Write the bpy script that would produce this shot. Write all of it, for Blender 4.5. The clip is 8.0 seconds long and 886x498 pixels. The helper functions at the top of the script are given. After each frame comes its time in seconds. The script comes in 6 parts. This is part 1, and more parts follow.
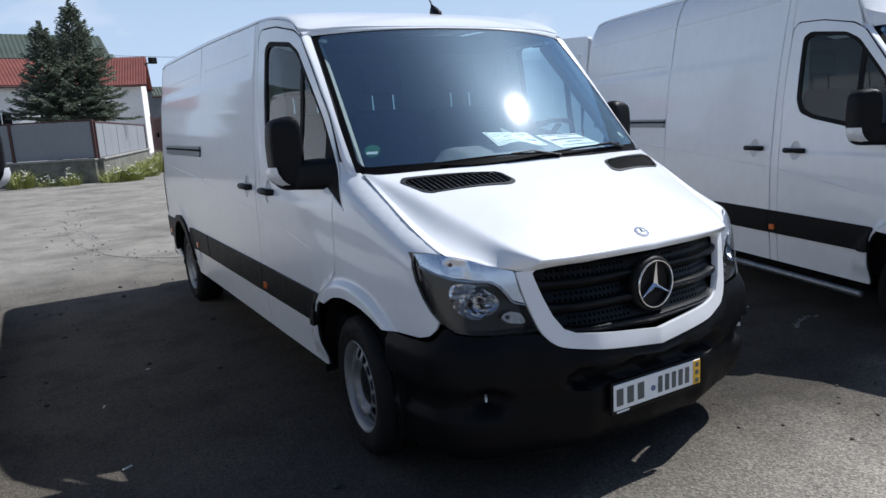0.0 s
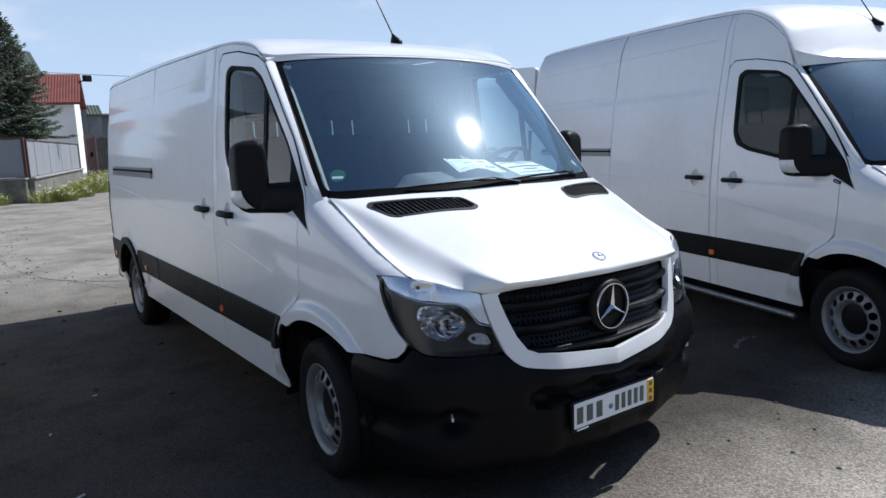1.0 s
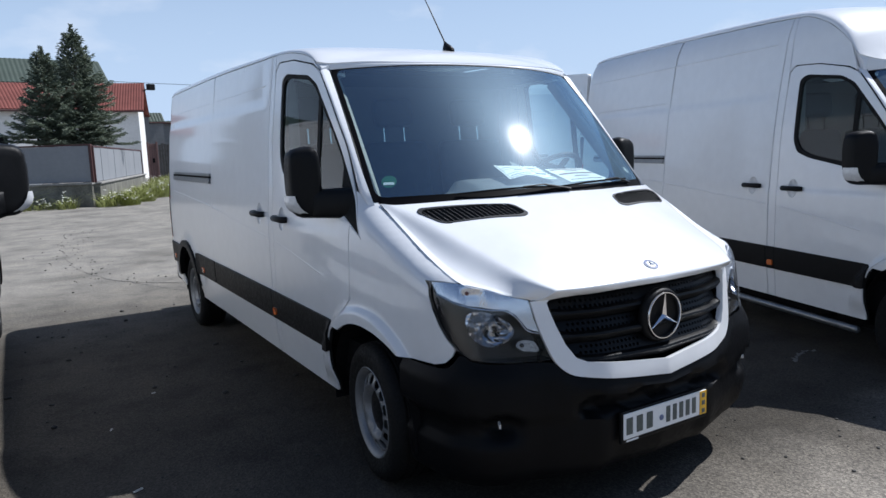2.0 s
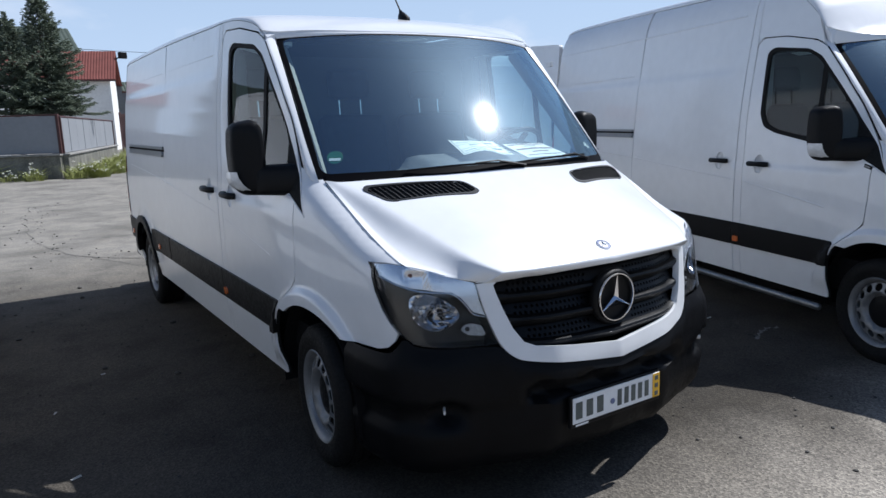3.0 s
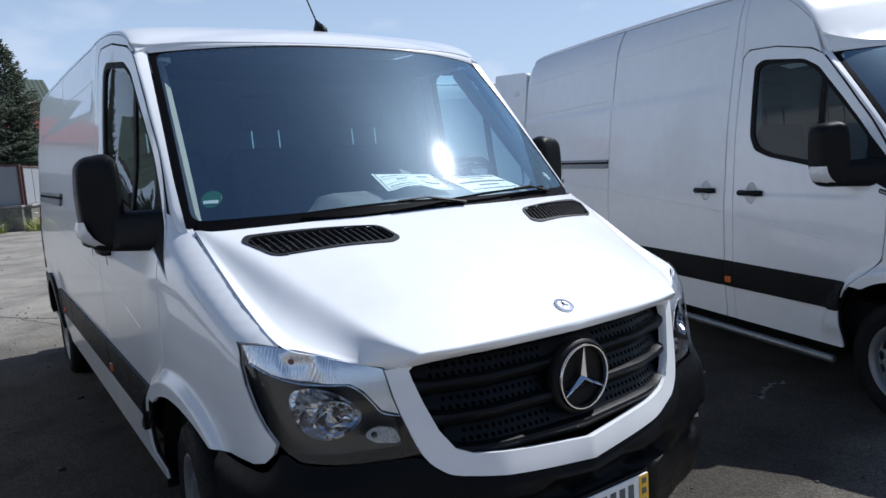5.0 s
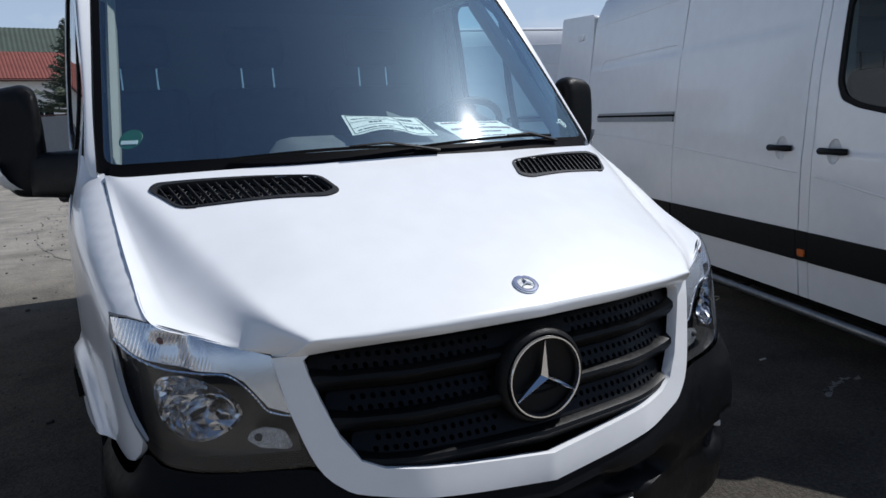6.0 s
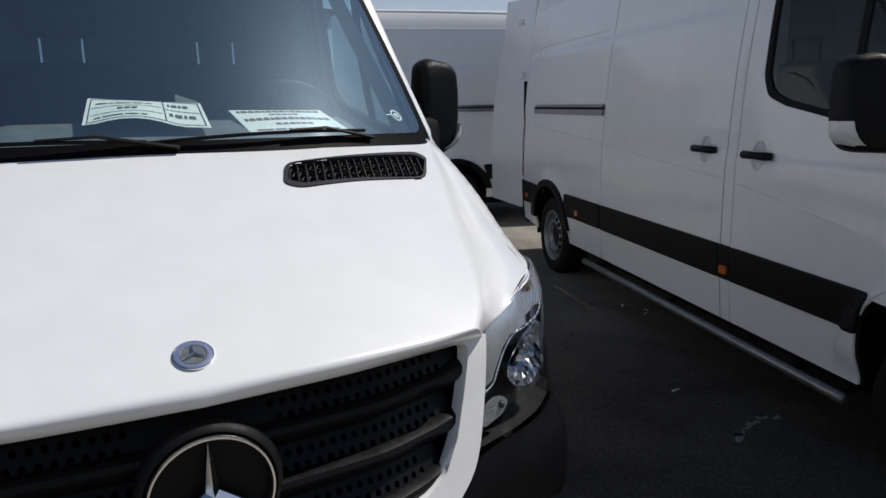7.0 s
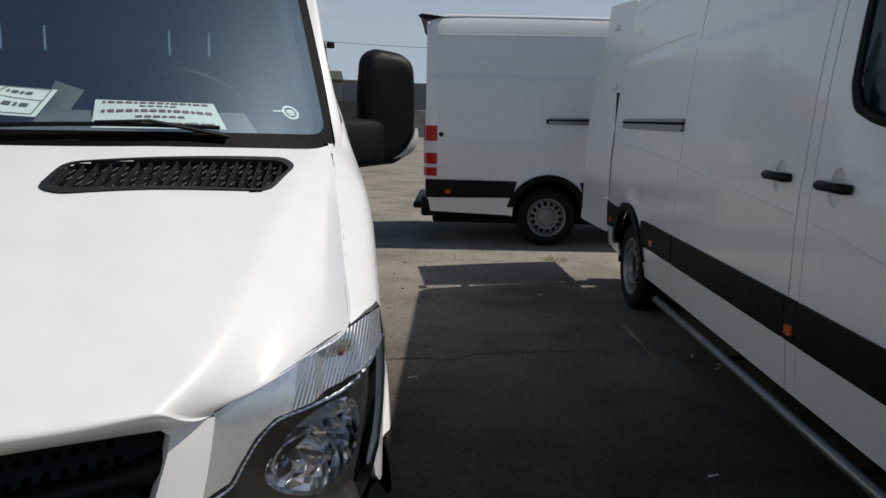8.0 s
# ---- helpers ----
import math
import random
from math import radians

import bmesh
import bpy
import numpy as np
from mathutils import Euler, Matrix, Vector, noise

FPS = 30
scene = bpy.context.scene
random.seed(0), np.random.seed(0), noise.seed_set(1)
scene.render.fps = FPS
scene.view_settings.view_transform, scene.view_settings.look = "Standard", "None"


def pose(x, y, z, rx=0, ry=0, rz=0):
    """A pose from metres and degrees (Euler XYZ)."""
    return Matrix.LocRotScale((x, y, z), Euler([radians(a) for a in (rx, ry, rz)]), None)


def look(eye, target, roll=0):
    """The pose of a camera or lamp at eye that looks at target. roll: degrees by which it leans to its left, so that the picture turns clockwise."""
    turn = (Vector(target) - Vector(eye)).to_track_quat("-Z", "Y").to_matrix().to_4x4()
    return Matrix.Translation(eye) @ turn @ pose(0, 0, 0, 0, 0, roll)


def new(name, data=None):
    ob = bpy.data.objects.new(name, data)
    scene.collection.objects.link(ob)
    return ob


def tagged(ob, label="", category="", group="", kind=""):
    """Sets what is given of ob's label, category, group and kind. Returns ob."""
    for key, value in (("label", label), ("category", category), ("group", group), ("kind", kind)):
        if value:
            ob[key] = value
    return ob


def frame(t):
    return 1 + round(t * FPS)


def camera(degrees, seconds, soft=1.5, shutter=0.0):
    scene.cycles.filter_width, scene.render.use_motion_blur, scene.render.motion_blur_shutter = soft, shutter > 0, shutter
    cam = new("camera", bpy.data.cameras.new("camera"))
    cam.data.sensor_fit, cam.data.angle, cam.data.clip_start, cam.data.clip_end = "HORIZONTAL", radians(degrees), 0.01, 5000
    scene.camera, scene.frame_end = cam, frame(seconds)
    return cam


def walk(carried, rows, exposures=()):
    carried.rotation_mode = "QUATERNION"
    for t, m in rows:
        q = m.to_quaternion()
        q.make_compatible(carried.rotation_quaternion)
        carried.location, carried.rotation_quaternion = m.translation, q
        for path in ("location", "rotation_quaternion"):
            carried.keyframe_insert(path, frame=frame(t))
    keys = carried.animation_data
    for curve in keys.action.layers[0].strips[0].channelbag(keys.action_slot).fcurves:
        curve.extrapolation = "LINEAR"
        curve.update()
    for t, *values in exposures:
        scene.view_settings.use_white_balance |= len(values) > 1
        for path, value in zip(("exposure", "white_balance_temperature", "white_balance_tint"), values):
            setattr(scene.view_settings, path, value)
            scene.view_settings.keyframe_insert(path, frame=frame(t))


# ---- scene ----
cam = camera(65.18, 8.0)
# seconds, stops, kelvin, tint
EXPOSURES = [(0.0, 0.28, 5800, 10), (0.6, 0.32, 5800, 10), (1.5, 0.29, 5780, 10), (3.0, 0.27, 5740, 10), (4.0, 0.29, 5720, 10), (5.5, 0.11, 5780, 10), (6.5, -0.20, 6150, 10), (8.0, -0.35, 6600, 10)]
PATH = [
    (0, -2.172, -1.953, 1.572, 79.41, 3.20, -30.86),
    (0.5, -2.235, -1.962, 1.579, 80.91, 2.28, -33.11),
    (1, -2.298, -1.960, 1.586, 81.19, 2.18, -35.55),
    (1.5, -2.332, -1.965, 1.594, 81.67, 2.35, -33.84),
    (1.7, -2.329, -1.966, 1.589, 82.03, 2.22, -31.55),
    (2.8, -2.155, -1.994, 1.584, 81.34, 1.91, -31.32),
    (3, -2.113, -1.947, 1.594, 79.54, 1.86, -32.93),
    (3.5, -1.993, -1.764, 1.540, 80.14, 1.23, -37.62),
    (4, -1.897, -1.582, 1.550, 81.41, 3.72, -37.19),
    (4.2, -1.831, -1.542, 1.548, 80.99, 3.90, -34.09),
    (5.3, -1.371, -1.407, 1.506, 83.18, 2.96, -34.86),
    (5.5, -1.298, -1.369, 1.481, 81.47, 3.70, -37.10),
    (6, -0.903, -1.270, 1.460, 79.50, 2.52, -26.92),
    (6.5, -0.525, -1.186, 1.440, 78.34, 1.77, -25.89),
    (7, -0.138, -1.040, 1.452, 78.43, 1.08, -28.00),
    (7.5, 0.310, -0.976, 1.423, 79.63, -2.14, -23.01),
    (8, 0.661, -0.849, 1.414, 79.54, -0.91, -15.86),
]
walk(cam, [(t, pose(x, y, z, rx, ry, rz)) for t, x, y, z, rx, ry, rz in PATH], EXPOSURES)

# ---- light: a clear summer midday, the sun high over the vans' left flanks ----
SUN = Vector((0.601, -0.030, 0.798)).normalized()
world = bpy.data.worlds.new("sky")
scene.world = world
world.use_nodes = True
wn, wl = world.node_tree.nodes, world.node_tree.links
sky = wn.new("ShaderNodeTexSky")
sky.sky_type = "NISHITA"
sky.sun_disc = False
sky.sun_elevation = math.asin(SUN.z)
sky.sun_rotation = math.atan2(SUN.x, SUN.y)
sky.air_density, sky.dust_density, sky.ozone_density = 1.0, 0.6, 1.5
# summer haze that pales the sky towards the horizon, and thin fair-weather cloud
wco, wsep, whaze, wmix, wcmap, wcl, wramp, wmix2 = [wn.new(k) for k in ("ShaderNodeTexCoord", "ShaderNodeSeparateXYZ", "ShaderNodeMapRange", "ShaderNodeMix", "ShaderNodeMapping", "ShaderNodeTexNoise", "ShaderNodeMapRange", "ShaderNodeMix")]
wl.new(wco.outputs["Generated"], wsep.inputs[0])
wl.new(wsep.outputs["Z"], whaze.inputs["Value"])
whaze.interpolation_type = "SMOOTHSTEP"
whaze.inputs["From Min"].default_value, whaze.inputs["From Max"].default_value = -0.02, 0.57
whaze.inputs["To Min"].default_value, whaze.inputs["To Max"].default_value = 0.96, 0.0
wmix.data_type = wmix2.data_type = "RGBA"
wl.new(whaze.outputs[0], wmix.inputs["Factor"])
wl.new(sky.outputs["Color"], wmix.inputs["A"])
wmix.inputs["B"].default_value = (6.5, 7.7, 9.3, 1)
wcmap.inputs["Scale"].default_value = (2.6, 2.6, 6.0)
wl.new(wco.outputs["Generated"], wcmap.inputs["Vector"])
wl.new(wcmap.outputs[0], wcl.inputs["Vector"])
wcl.inputs["Scale"].default_value, wcl.inputs["Detail"].default_value = 1.6, 7
wramp.inputs["From Min"].default_value, wramp.inputs["From Max"].default_value = 0.53, 0.66
wramp.inputs["To Min"].default_value, wramp.inputs["To Max"].default_value = 0.0, 0.75
wl.new(wcl.outputs["Fac"], wramp.inputs["Value"])
wlow = wn.new("ShaderNodeMath")
wlow.operation = "MULTIPLY"
wl.new(wramp.outputs[0], wlow.inputs[0])
wl.new(whaze.outputs[0], wlow.inputs[1])
wl.new(wlow.outputs[0], wmix2.inputs["Factor"])
wl.new(wmix.outputs["Result"], wmix2.inputs["A"])
wmix2.inputs["B"].default_value = (9.4, 9.5, 9.8, 1)
wl.new(wmix2.outputs["Result"], wn["Background"].inputs["Color"])
wn["Background"].inputs["Strength"].default_value = 0.076
sun_data = bpy.data.lights.new("sun", "SUN")
sun_data.energy, sun_data.angle, sun_data.color = 5.0, radians(0.53), (1.0, 0.94, 0.86)
sun_ob = new("sun", sun_data)
sun_ob.matrix_world = look(SUN * 50, (0, 0, 0))
scene.view_settings.exposure = 0.0

# ---- materials ----
def mat(name, color, rough=0.5, metal=0.0, noise_scale=0.0, noise_amount=0.0, bump=0.0, bump_scale=200.0, coat=0.0, spec=0.5):
    """A principled material with mottling at two scales and a fine relief."""
    m = bpy.data.materials.new(name)
    m.use_nodes = True
    n, l = m.node_tree.nodes, m.node_tree.links
    p = n["Principled BSDF"]
    p.inputs["Base Color"].default_value = (*color, 1)
    p.inputs["Roughness"].default_value = rough
    p.inputs["Metallic"].default_value = metal
    p.inputs["Coat Weight"].default_value = coat
    p.inputs["Coat Roughness"].default_value = 0.03
    p.inputs["Specular IOR Level"].default_value = spec
    co = n.new("ShaderNodeTexCoord")
    if noise_amount:
        a, b = n.new("ShaderNodeTexNoise"), n.new("ShaderNodeTexNoise")
        a.inputs["Scale"].default_value, b.inputs["Scale"].default_value = noise_scale, noise_scale * 9
        a.inputs["Detail"].default_value = b.inputs["Detail"].default_value = 5
        add = n.new("ShaderNodeMath")
        add.operation = "ADD"
        l.new(co.outputs["Object"], a.inputs["Vector"])
        l.new(co.outputs["Object"], b.inputs["Vector"])
        l.new(a.outputs["Fac"], add.inputs[0])
        l.new(b.outputs["Fac"], add.inputs[1])
        ramp = n.new("ShaderNodeMapRange")
        ramp.inputs["From Min"].default_value, ramp.inputs["From Max"].default_value = 0.7, 1.3
        ramp.inputs["To Min"].default_value, ramp.inputs["To Max"].default_value = 1 - noise_amount, 1 + noise_amount
        l.new(add.outputs[0], ramp.inputs["Value"])
        mul = n.new("ShaderNodeVectorMath")
        mul.operation = "SCALE"
        mul.inputs[0].default_value = color
        l.new(ramp.outputs[0], mul.inputs["Scale"])
        l.new(mul.outputs[0], p.inputs["Base Color"])
        if coat:
            return m
        rr = n.new("ShaderNodeMapRange")
        rr.inputs["From Min"].default_value, rr.inputs["From Max"].default_value = 0.3, 0.7
        rr.inputs["To Min"].default_value, rr.inputs["To Max"].default_value = max(0.0, rough * (1 - noise_amount)), min(1.0, rough * (1 + noise_amount))
        l.new(b.outputs["Fac"], rr.inputs["Value"])
        l.new(rr.outputs[0], p.inputs["Roughness"])
    if bump:
        c, bm_ = n.new("ShaderNodeTexNoise"), n.new("ShaderNodeBump")
        c.inputs["Scale"].default_value, c.inputs["Detail"].default_value = bump_scale, 6
        bm_.inputs["Strength"].default_value, bm_.inputs["Distance"].default_value = bump, 0.003
        l.new(co.outputs["Object"], c.inputs["Vector"])
        l.new(c.outputs["Fac"], bm_.inputs["Height"])
        l.new(bm_.outputs[0], p.inputs["Normal"])
    return m


def glass(name, tint, haze=0.05, f0=0.045, blur=0.11, gloss=(1, 1, 1), dust_glare=0.0):
    """A thin pane: clear or tinted, with a mirror's gloss that grows at grazing angles, a faint film of dirt and a
    painted glare.
    """
    m = bpy.data.materials.new(name)
    m.use_nodes = True
    n, l = m.node_tree.nodes, m.node_tree.links
    n.remove(n["Principled BSDF"])
    tr, gl, gl2, fr, mix, mix2 = [n.new(k) for k in ("ShaderNodeBsdfTransparent", "ShaderNodeBsdfGlossy", "ShaderNodeBsdfGlossy", "ShaderNodeLayerWeight", "ShaderNodeMixShader", "ShaderNodeMixShader")]
    tr.inputs["Color"].default_value = (*tint, 1)
    gl.inputs["Roughness"].default_value, gl2.inputs["Roughness"].default_value = 0.0, blur
    fr.inputs["Blend"].default_value = 0.5
    power, grow = n.new("ShaderNodeMath"), n.new("ShaderNodeMapRange")
    power.operation = "POWER"
    power.inputs[1].default_value = 5
    l.new(fr.outputs["Facing"], power.inputs[0])
    l.new(power.outputs[0], grow.inputs["Value"])
    grow.inputs["To Min"].default_value = f0
    mix2.inputs["Fac"].default_value = haze
    l.new(gl.outputs[0], mix2.inputs[1])
    l.new(gl2.outputs[0], mix2.inputs[2])
    l.new(grow.outputs[0], mix.inputs["Fac"])
    l.new(tr.outputs[0], mix.inputs[1])
    l.new(mix2.outputs[0], mix.inputs[2])
    out = mix
    gl.inputs["Color"].default_value = (*gloss, 1)
    if dust_glare:
        # pale road film, and a bluish sheen painted in for the sun's glare
        gl3, df, mix3, mix4 = n.new("ShaderNodeBsdfGlossy"), n.new("ShaderNodeBsdfDiffuse"), n.new("ShaderNodeMixShader"), n.new("ShaderNodeMixShader")
        gl3.inputs["Roughness"].default_value = 0.44
        gl3.inputs["Color"].default_value = (0.62, 0.82, 1.0, 1)
        df.inputs["Color"].default_value = (0.44, 0.54, 0.62, 1)
        mix3.inputs["Fac"].default_value, mix4.inputs["Fac"].default_value = dust_glare * 0.68, dust_glare
        l.new(mix.outputs[0], mix3.inputs[1])
        l.new(gl3.outputs[0], mix3.inputs[2])
        l.new(mix3.outputs[0], mix4.inputs[1])
        l.new(df.outputs[0], mix4.inputs[2])
        out = mix4
    l.new(out.outputs[0], n["Material Output"].inputs["Surface"])
    return m


WHITE = mat("white_paint", (0.75, 0.76, 0.77), 0.28, noise_scale=1.2, noise_amount=0.035, coat=0.7)
WHITE.node_tree.nodes["Principled BSDF"].inputs["Coat Roughness"].default_value = 0.045
BORDER = mat("printed_black_border", (0.006, 0.006, 0.007), 0.5, spec=0.03)
PLASTIC = mat("black_plastic", (0.007, 0.0073, 0.008), 0.45, noise_scale=6, noise_amount=0.2, bump=0.2, bump_scale=900, spec=0.14)
# paler copy of the black plastic, with the sun on the vents in its colour
SUNPLASTIC = mat("sunlit_black_plastic", (0.014, 0.0145, 0.016), 0.55, noise_scale=10, noise_amount=0.2, bump=0.2, bump_scale=900, spec=0.3)
GRILLE = mat("grille_plastic", (0.0042, 0.0044, 0.005), 0.36, noise_scale=8, noise_amount=0.15, bump=0.1, bump_scale=900, spec=0.16)
RUBBER = mat("rubber", (0.008, 0.008, 0.008), 0.75, noise_scale=9, noise_amount=0.25, bump=0.15, bump_scale=400, spec=0.2)
DARK = mat("dark_cavity", (0.008, 0.008, 0.009), 0.85, noise_scale=5, noise_amount=0.2, spec=0.1)
STEEL = mat("silver_wheel_paint", (0.23, 0.235, 0.24), 0.42, 0.4, noise_scale=14, noise_amount=0.16)
CHROME = mat("chrome", (0.78, 0.78, 0.79), 0.10, 1.0, noise_scale=10, noise_amount=0.05)
STEPTUBE = mat("dull_steel_tube", (0.22, 0.225, 0.23), 0.36, 0.7, noise_scale=12, noise_amount=0.25)
ALU = mat("brushed_aluminium", (0.34, 0.35, 0.36), 0.32, 0.85, noise_scale=20, noise_amount=0.12)
# gloss tinted blue, painting the sky's colour into the reflection
WINDSCREEN = glass("windscreen_glass", (0.72, 0.90, 0.92), 0.02, 0.215, 0.12, (0.50, 0.77, 1.0), 0.027)
SIDEGLASS = glass("side_glass", (0.66, 0.82, 0.84), 0.02, 0.03)
LENS = glass("lamp_lens", (0.95, 0.96, 0.97), 0.03, 0.04)
ORANGE = mat("orange_lens", (0.55, 0.12, 0.015), 0.25, noise_scale=30, noise_amount=0.1, coat=0.6)
RED = mat("red_lens", (0.42, 0.008, 0.010), 0.3, noise_scale=30, noise_amount=0.1, coat=0.15, spec=0.2)
CLEARLENS = mat("clear_lens", (0.62, 0.63, 0.64), 0.2, noise_scale=40, noise_amount=0.15, coat=0.6)
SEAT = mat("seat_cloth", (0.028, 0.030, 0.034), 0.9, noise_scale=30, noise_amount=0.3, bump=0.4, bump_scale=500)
BUMPER = mat("bumper_plastic", (0.0045, 0.0047, 0.0055), 0.42, noise_scale=5, noise_amount=0.2, bump=0.15, bump_scale=900, spec=0.09)
TRIM = mat("grey_bulkhead_panel", (0.085, 0.084, 0.084), 0.75, noise_scale=4, noise_amount=0.12)
PILLAR = mat("pillar_trim_plastic", (0.27, 0.26, 0.23), 0.7, noise_scale=6, noise_amount=0.12, bump=0.15, bump_scale=700)
DASH = mat("dashboard_plastic", (0.13, 0.135, 0.138), 0.65, noise_scale=12, noise_amount=0.15, bump=0.3, bump_scale=700)
PAPER = mat("paper", (0.80, 0.81, 0.76), 0.8, noise_scale=20, noise_amount=0.05)
BULB = mat("amber_bulb", (0.14, 0.05, 0.03), 0.3, noise_scale=60, noise_amount=0.2)
INKRED = mat("red_brown_print", (0.20, 0.075, 0.06), 0.8, noise_scale=60, noise_amount=0.2)
CARD = mat("grey_green_card", (0.075, 0.09, 0.08), 0.7, noise_scale=20, noise_amount=0.1)
INK = mat("print", (0.10, 0.11, 0.10), 0.8, noise_scale=60, noise_amount=0.2)
BLUE = mat("blue_print", (0.13, 0.16, 0.28), 0.5, noise_scale=60, noise_amount=0.15)
YELLOW = mat("yellow_print", (0.80, 0.45, 0.02), 0.45, noise_scale=40, noise_amount=0.1)
GREEN = mat("green_print", (0.006, 0.11, 0.045), 0.5, noise_scale=40, noise_amount=0.15)
PLATE = mat("plate_white", (0.78, 0.79, 0.79), 0.4, noise_scale=30, noise_amount=0.06)
HLDARK = mat("lamp_bezel", (0.032, 0.032, 0.032), 0.15, noise_scale=10, noise_amount=0.15)
REFLECT = mat("headlamp_reflector", (0.60, 0.61, 0.63), 0.12, 1.0, noise_scale=18, noise_amount=0.1)

INNERFACE = bpy.data.materials.new("inner_glass_face")
INNERFACE.use_nodes = True
INNERFACE.node_tree.nodes.remove(INNERFACE.node_tree.nodes["Principled BSDF"])
_clear = INNERFACE.node_tree.nodes.new("ShaderNodeBsdfTransparent")
INNERFACE.node_tree.links.new(_clear.outputs[0], INNERFACE.node_tree.nodes["Material Output"].inputs["Surface"])
PANES = (WINDSCREEN, SIDEGLASS, LENS)


def ribbed_reflector():
    """Bright aluminised plastic, pressed into fine slanting flutes."""
    m = mat("fluted_reflector", (0.74, 0.75, 0.78), 0.2, 0.85, noise_scale=18, noise_amount=0.08)
    n, l = m.node_tree.nodes, m.node_tree.links
    w, b, co, mp = n.new("ShaderNodeTexWave"), n.new("ShaderNodeBump"), n.new("ShaderNodeTexCoord"), n.new("ShaderNodeMapping")
    mp.inputs["Rotation"].default_value = (0, radians(-20), 0)
    w.inputs["Scale"].default_value, w.inputs["Distortion"].default_value = 45, 0.0
    b.inputs["Strength"].default_value, b.inputs["Distance"].default_value = 0.4, 0.003
    l.new(co.outputs["Object"], mp.inputs["Vector"])
    l.new(mp.outputs[0], w.inputs["Vector"])
    l.new(w.outputs["Fac"], b.inputs["Height"])
    l.new(b.outputs[0], n["Principled BSDF"].inputs["Normal"])
    return m


FLUTED = ribbed_reflector()
SIDELAMP = mat("ribbed_side_lamp", (0.30, 0.31, 0.32), 0.25, 0.5, noise_scale=70, noise_amount=0.35, bump=0.8, bump_scale=160)
SATIN = mat("satin_reflector", (0.70, 0.72, 0.75), 0.24, 0.8, noise_scale=9, noise_amount=0.08)

# ---- helpers for shapes ----
from mathutils.geometry import delaunay_2d_cdt


def link(name, me, material, parent=None, label=""):
    me.materials.append(material)
    if material in PANES:
        me.materials.append(INNERFACE)
    ob = new(name, me)
    ob.parent = parent
    return tagged(ob, label) if label else ob


def part(name, bm, material, parent=None, label="", smooth=None):
    """One mesh object from a bmesh. smooth: the angle below which edges are rounded."""
    me = bpy.data.meshes.new(name)
    if smooth is not None:
        for f in bm.faces:
            f.smooth = True
        for e in bm.edges:
            e.smooth = len(e.link_faces) == 2 and e.calc_face_angle(0.0) < radians(smooth)
    bm.to_mesh(me)
    bm.free()
    return link(name, me, material, parent, label)


def interp(x, pts):
    """A smooth curve through a few (x, value) knots."""
    xs, ys = np.array([p[0] for p in pts], float), np.array([p[1] for p in pts], float)
    d = np.diff(ys) / np.diff(xs)
    m = np.zeros(len(xs))
    m[1:-1] = np.where(d[:-1] * d[1:] > 0, 2 * d[:-1] * d[1:] / np.where(np.abs(d[:-1] + d[1:]) < 1e-9, 1, d[:-1] + d[1:]), 0)
    m[0], m[-1] = d[0], d[-1]
    x = np.asarray(x, float)
    i = np.clip(np.searchsorted(xs, x) - 1, 0, len(xs) - 2)
    h = xs[i + 1] - xs[i]
    s = np.clip((x - xs[i]) / h, 0, 1)
    return (2 * s**3 - 3 * s**2 + 1) * ys[i] + (s**3 - 2 * s**2 + s) * h * m[i] + (-2 * s**3 + 3 * s**2) * ys[i + 1] + (s**3 - s**2) * h * m[i + 1]


def sstep(a, b, x):
    s = np.clip((np.asarray(x, float) - a) / (b - a), 0, 1)
    return s * s * (3 - 2 * s)


def bend(pts, n=6):
    """A smooth open line through points (Catmull-Rom)."""
    p = [np.array(q, float) for q in pts]
    p = [2 * p[0] - p[1]] + p + [2 * p[-1] - p[-2]]
    out = []
    for i in range(1, len(p) - 2):
        for k in range(n):
            s = k / n
            out.append(0.5 * (2 * p[i] + (p[i + 1] - p[i - 1]) * s + (2 * p[i - 1] - 5 * p[i] + 4 * p[i + 1] - p[i + 2]) * s**2 + (3 * p[i] - p[i - 1] - 3 * p[i + 1] + p[i + 2]) * s**3))
    return [tuple(q) for q in out] + [tuple(p[-2])]


def rounded(poly, r, n=5):
    """A closed outline with rounded corners; r is one radius or one for each corner."""
    out = []
    for i, c in enumerate(poly):
        c, a, b = np.array(c, float), np.array(poly[i - 1], float), np.array(poly[(i + 1) % len(poly)], float)
        rr = r[i] if isinstance(r, (list, tuple)) else r
        u, v = a - c, b - c
        lu, lv = np.linalg.norm(u), np.linalg.norm(v)
        k = min(rr, lu * 0.49, lv * 0.49)
        p, q = c + u / lu * k, c + v / lv * k
        for j in range(n + 1):
            s = j / n
            out.append(tuple((1 - s) ** 2 * p + 2 * s * (1 - s) * c + s * s * q))
    return out


def circle(cx, cy, r, n=24, r2=None, a0=0.0):
    return [(cx + r * math.cos(a0 + 2 * math.pi * k / n), cy + (r2 or r) * math.sin(a0 + 2 * math.pi * k / n)) for k in range(n)]


def dense(poly, step, closed=True):
    out = []
    for i in range(len(poly) if closed else len(poly) - 1):
        a, b = np.array(poly[i], float), np.array(poly[(i + 1) % len(poly)], float)
        n = max(1, int(math.ceil(np.linalg.norm(b - a) / step)))
        out += [tuple(a + (b - a) * k / n) for k in range(n)]
    clean = []
    for p in out:
        if not clean or math.dist(p, clean[-1]) > 1e-5:
            clean.append(p)
    if math.dist(clean[0], clean[-1]) < 1e-5:
        clean.pop()
    return clean


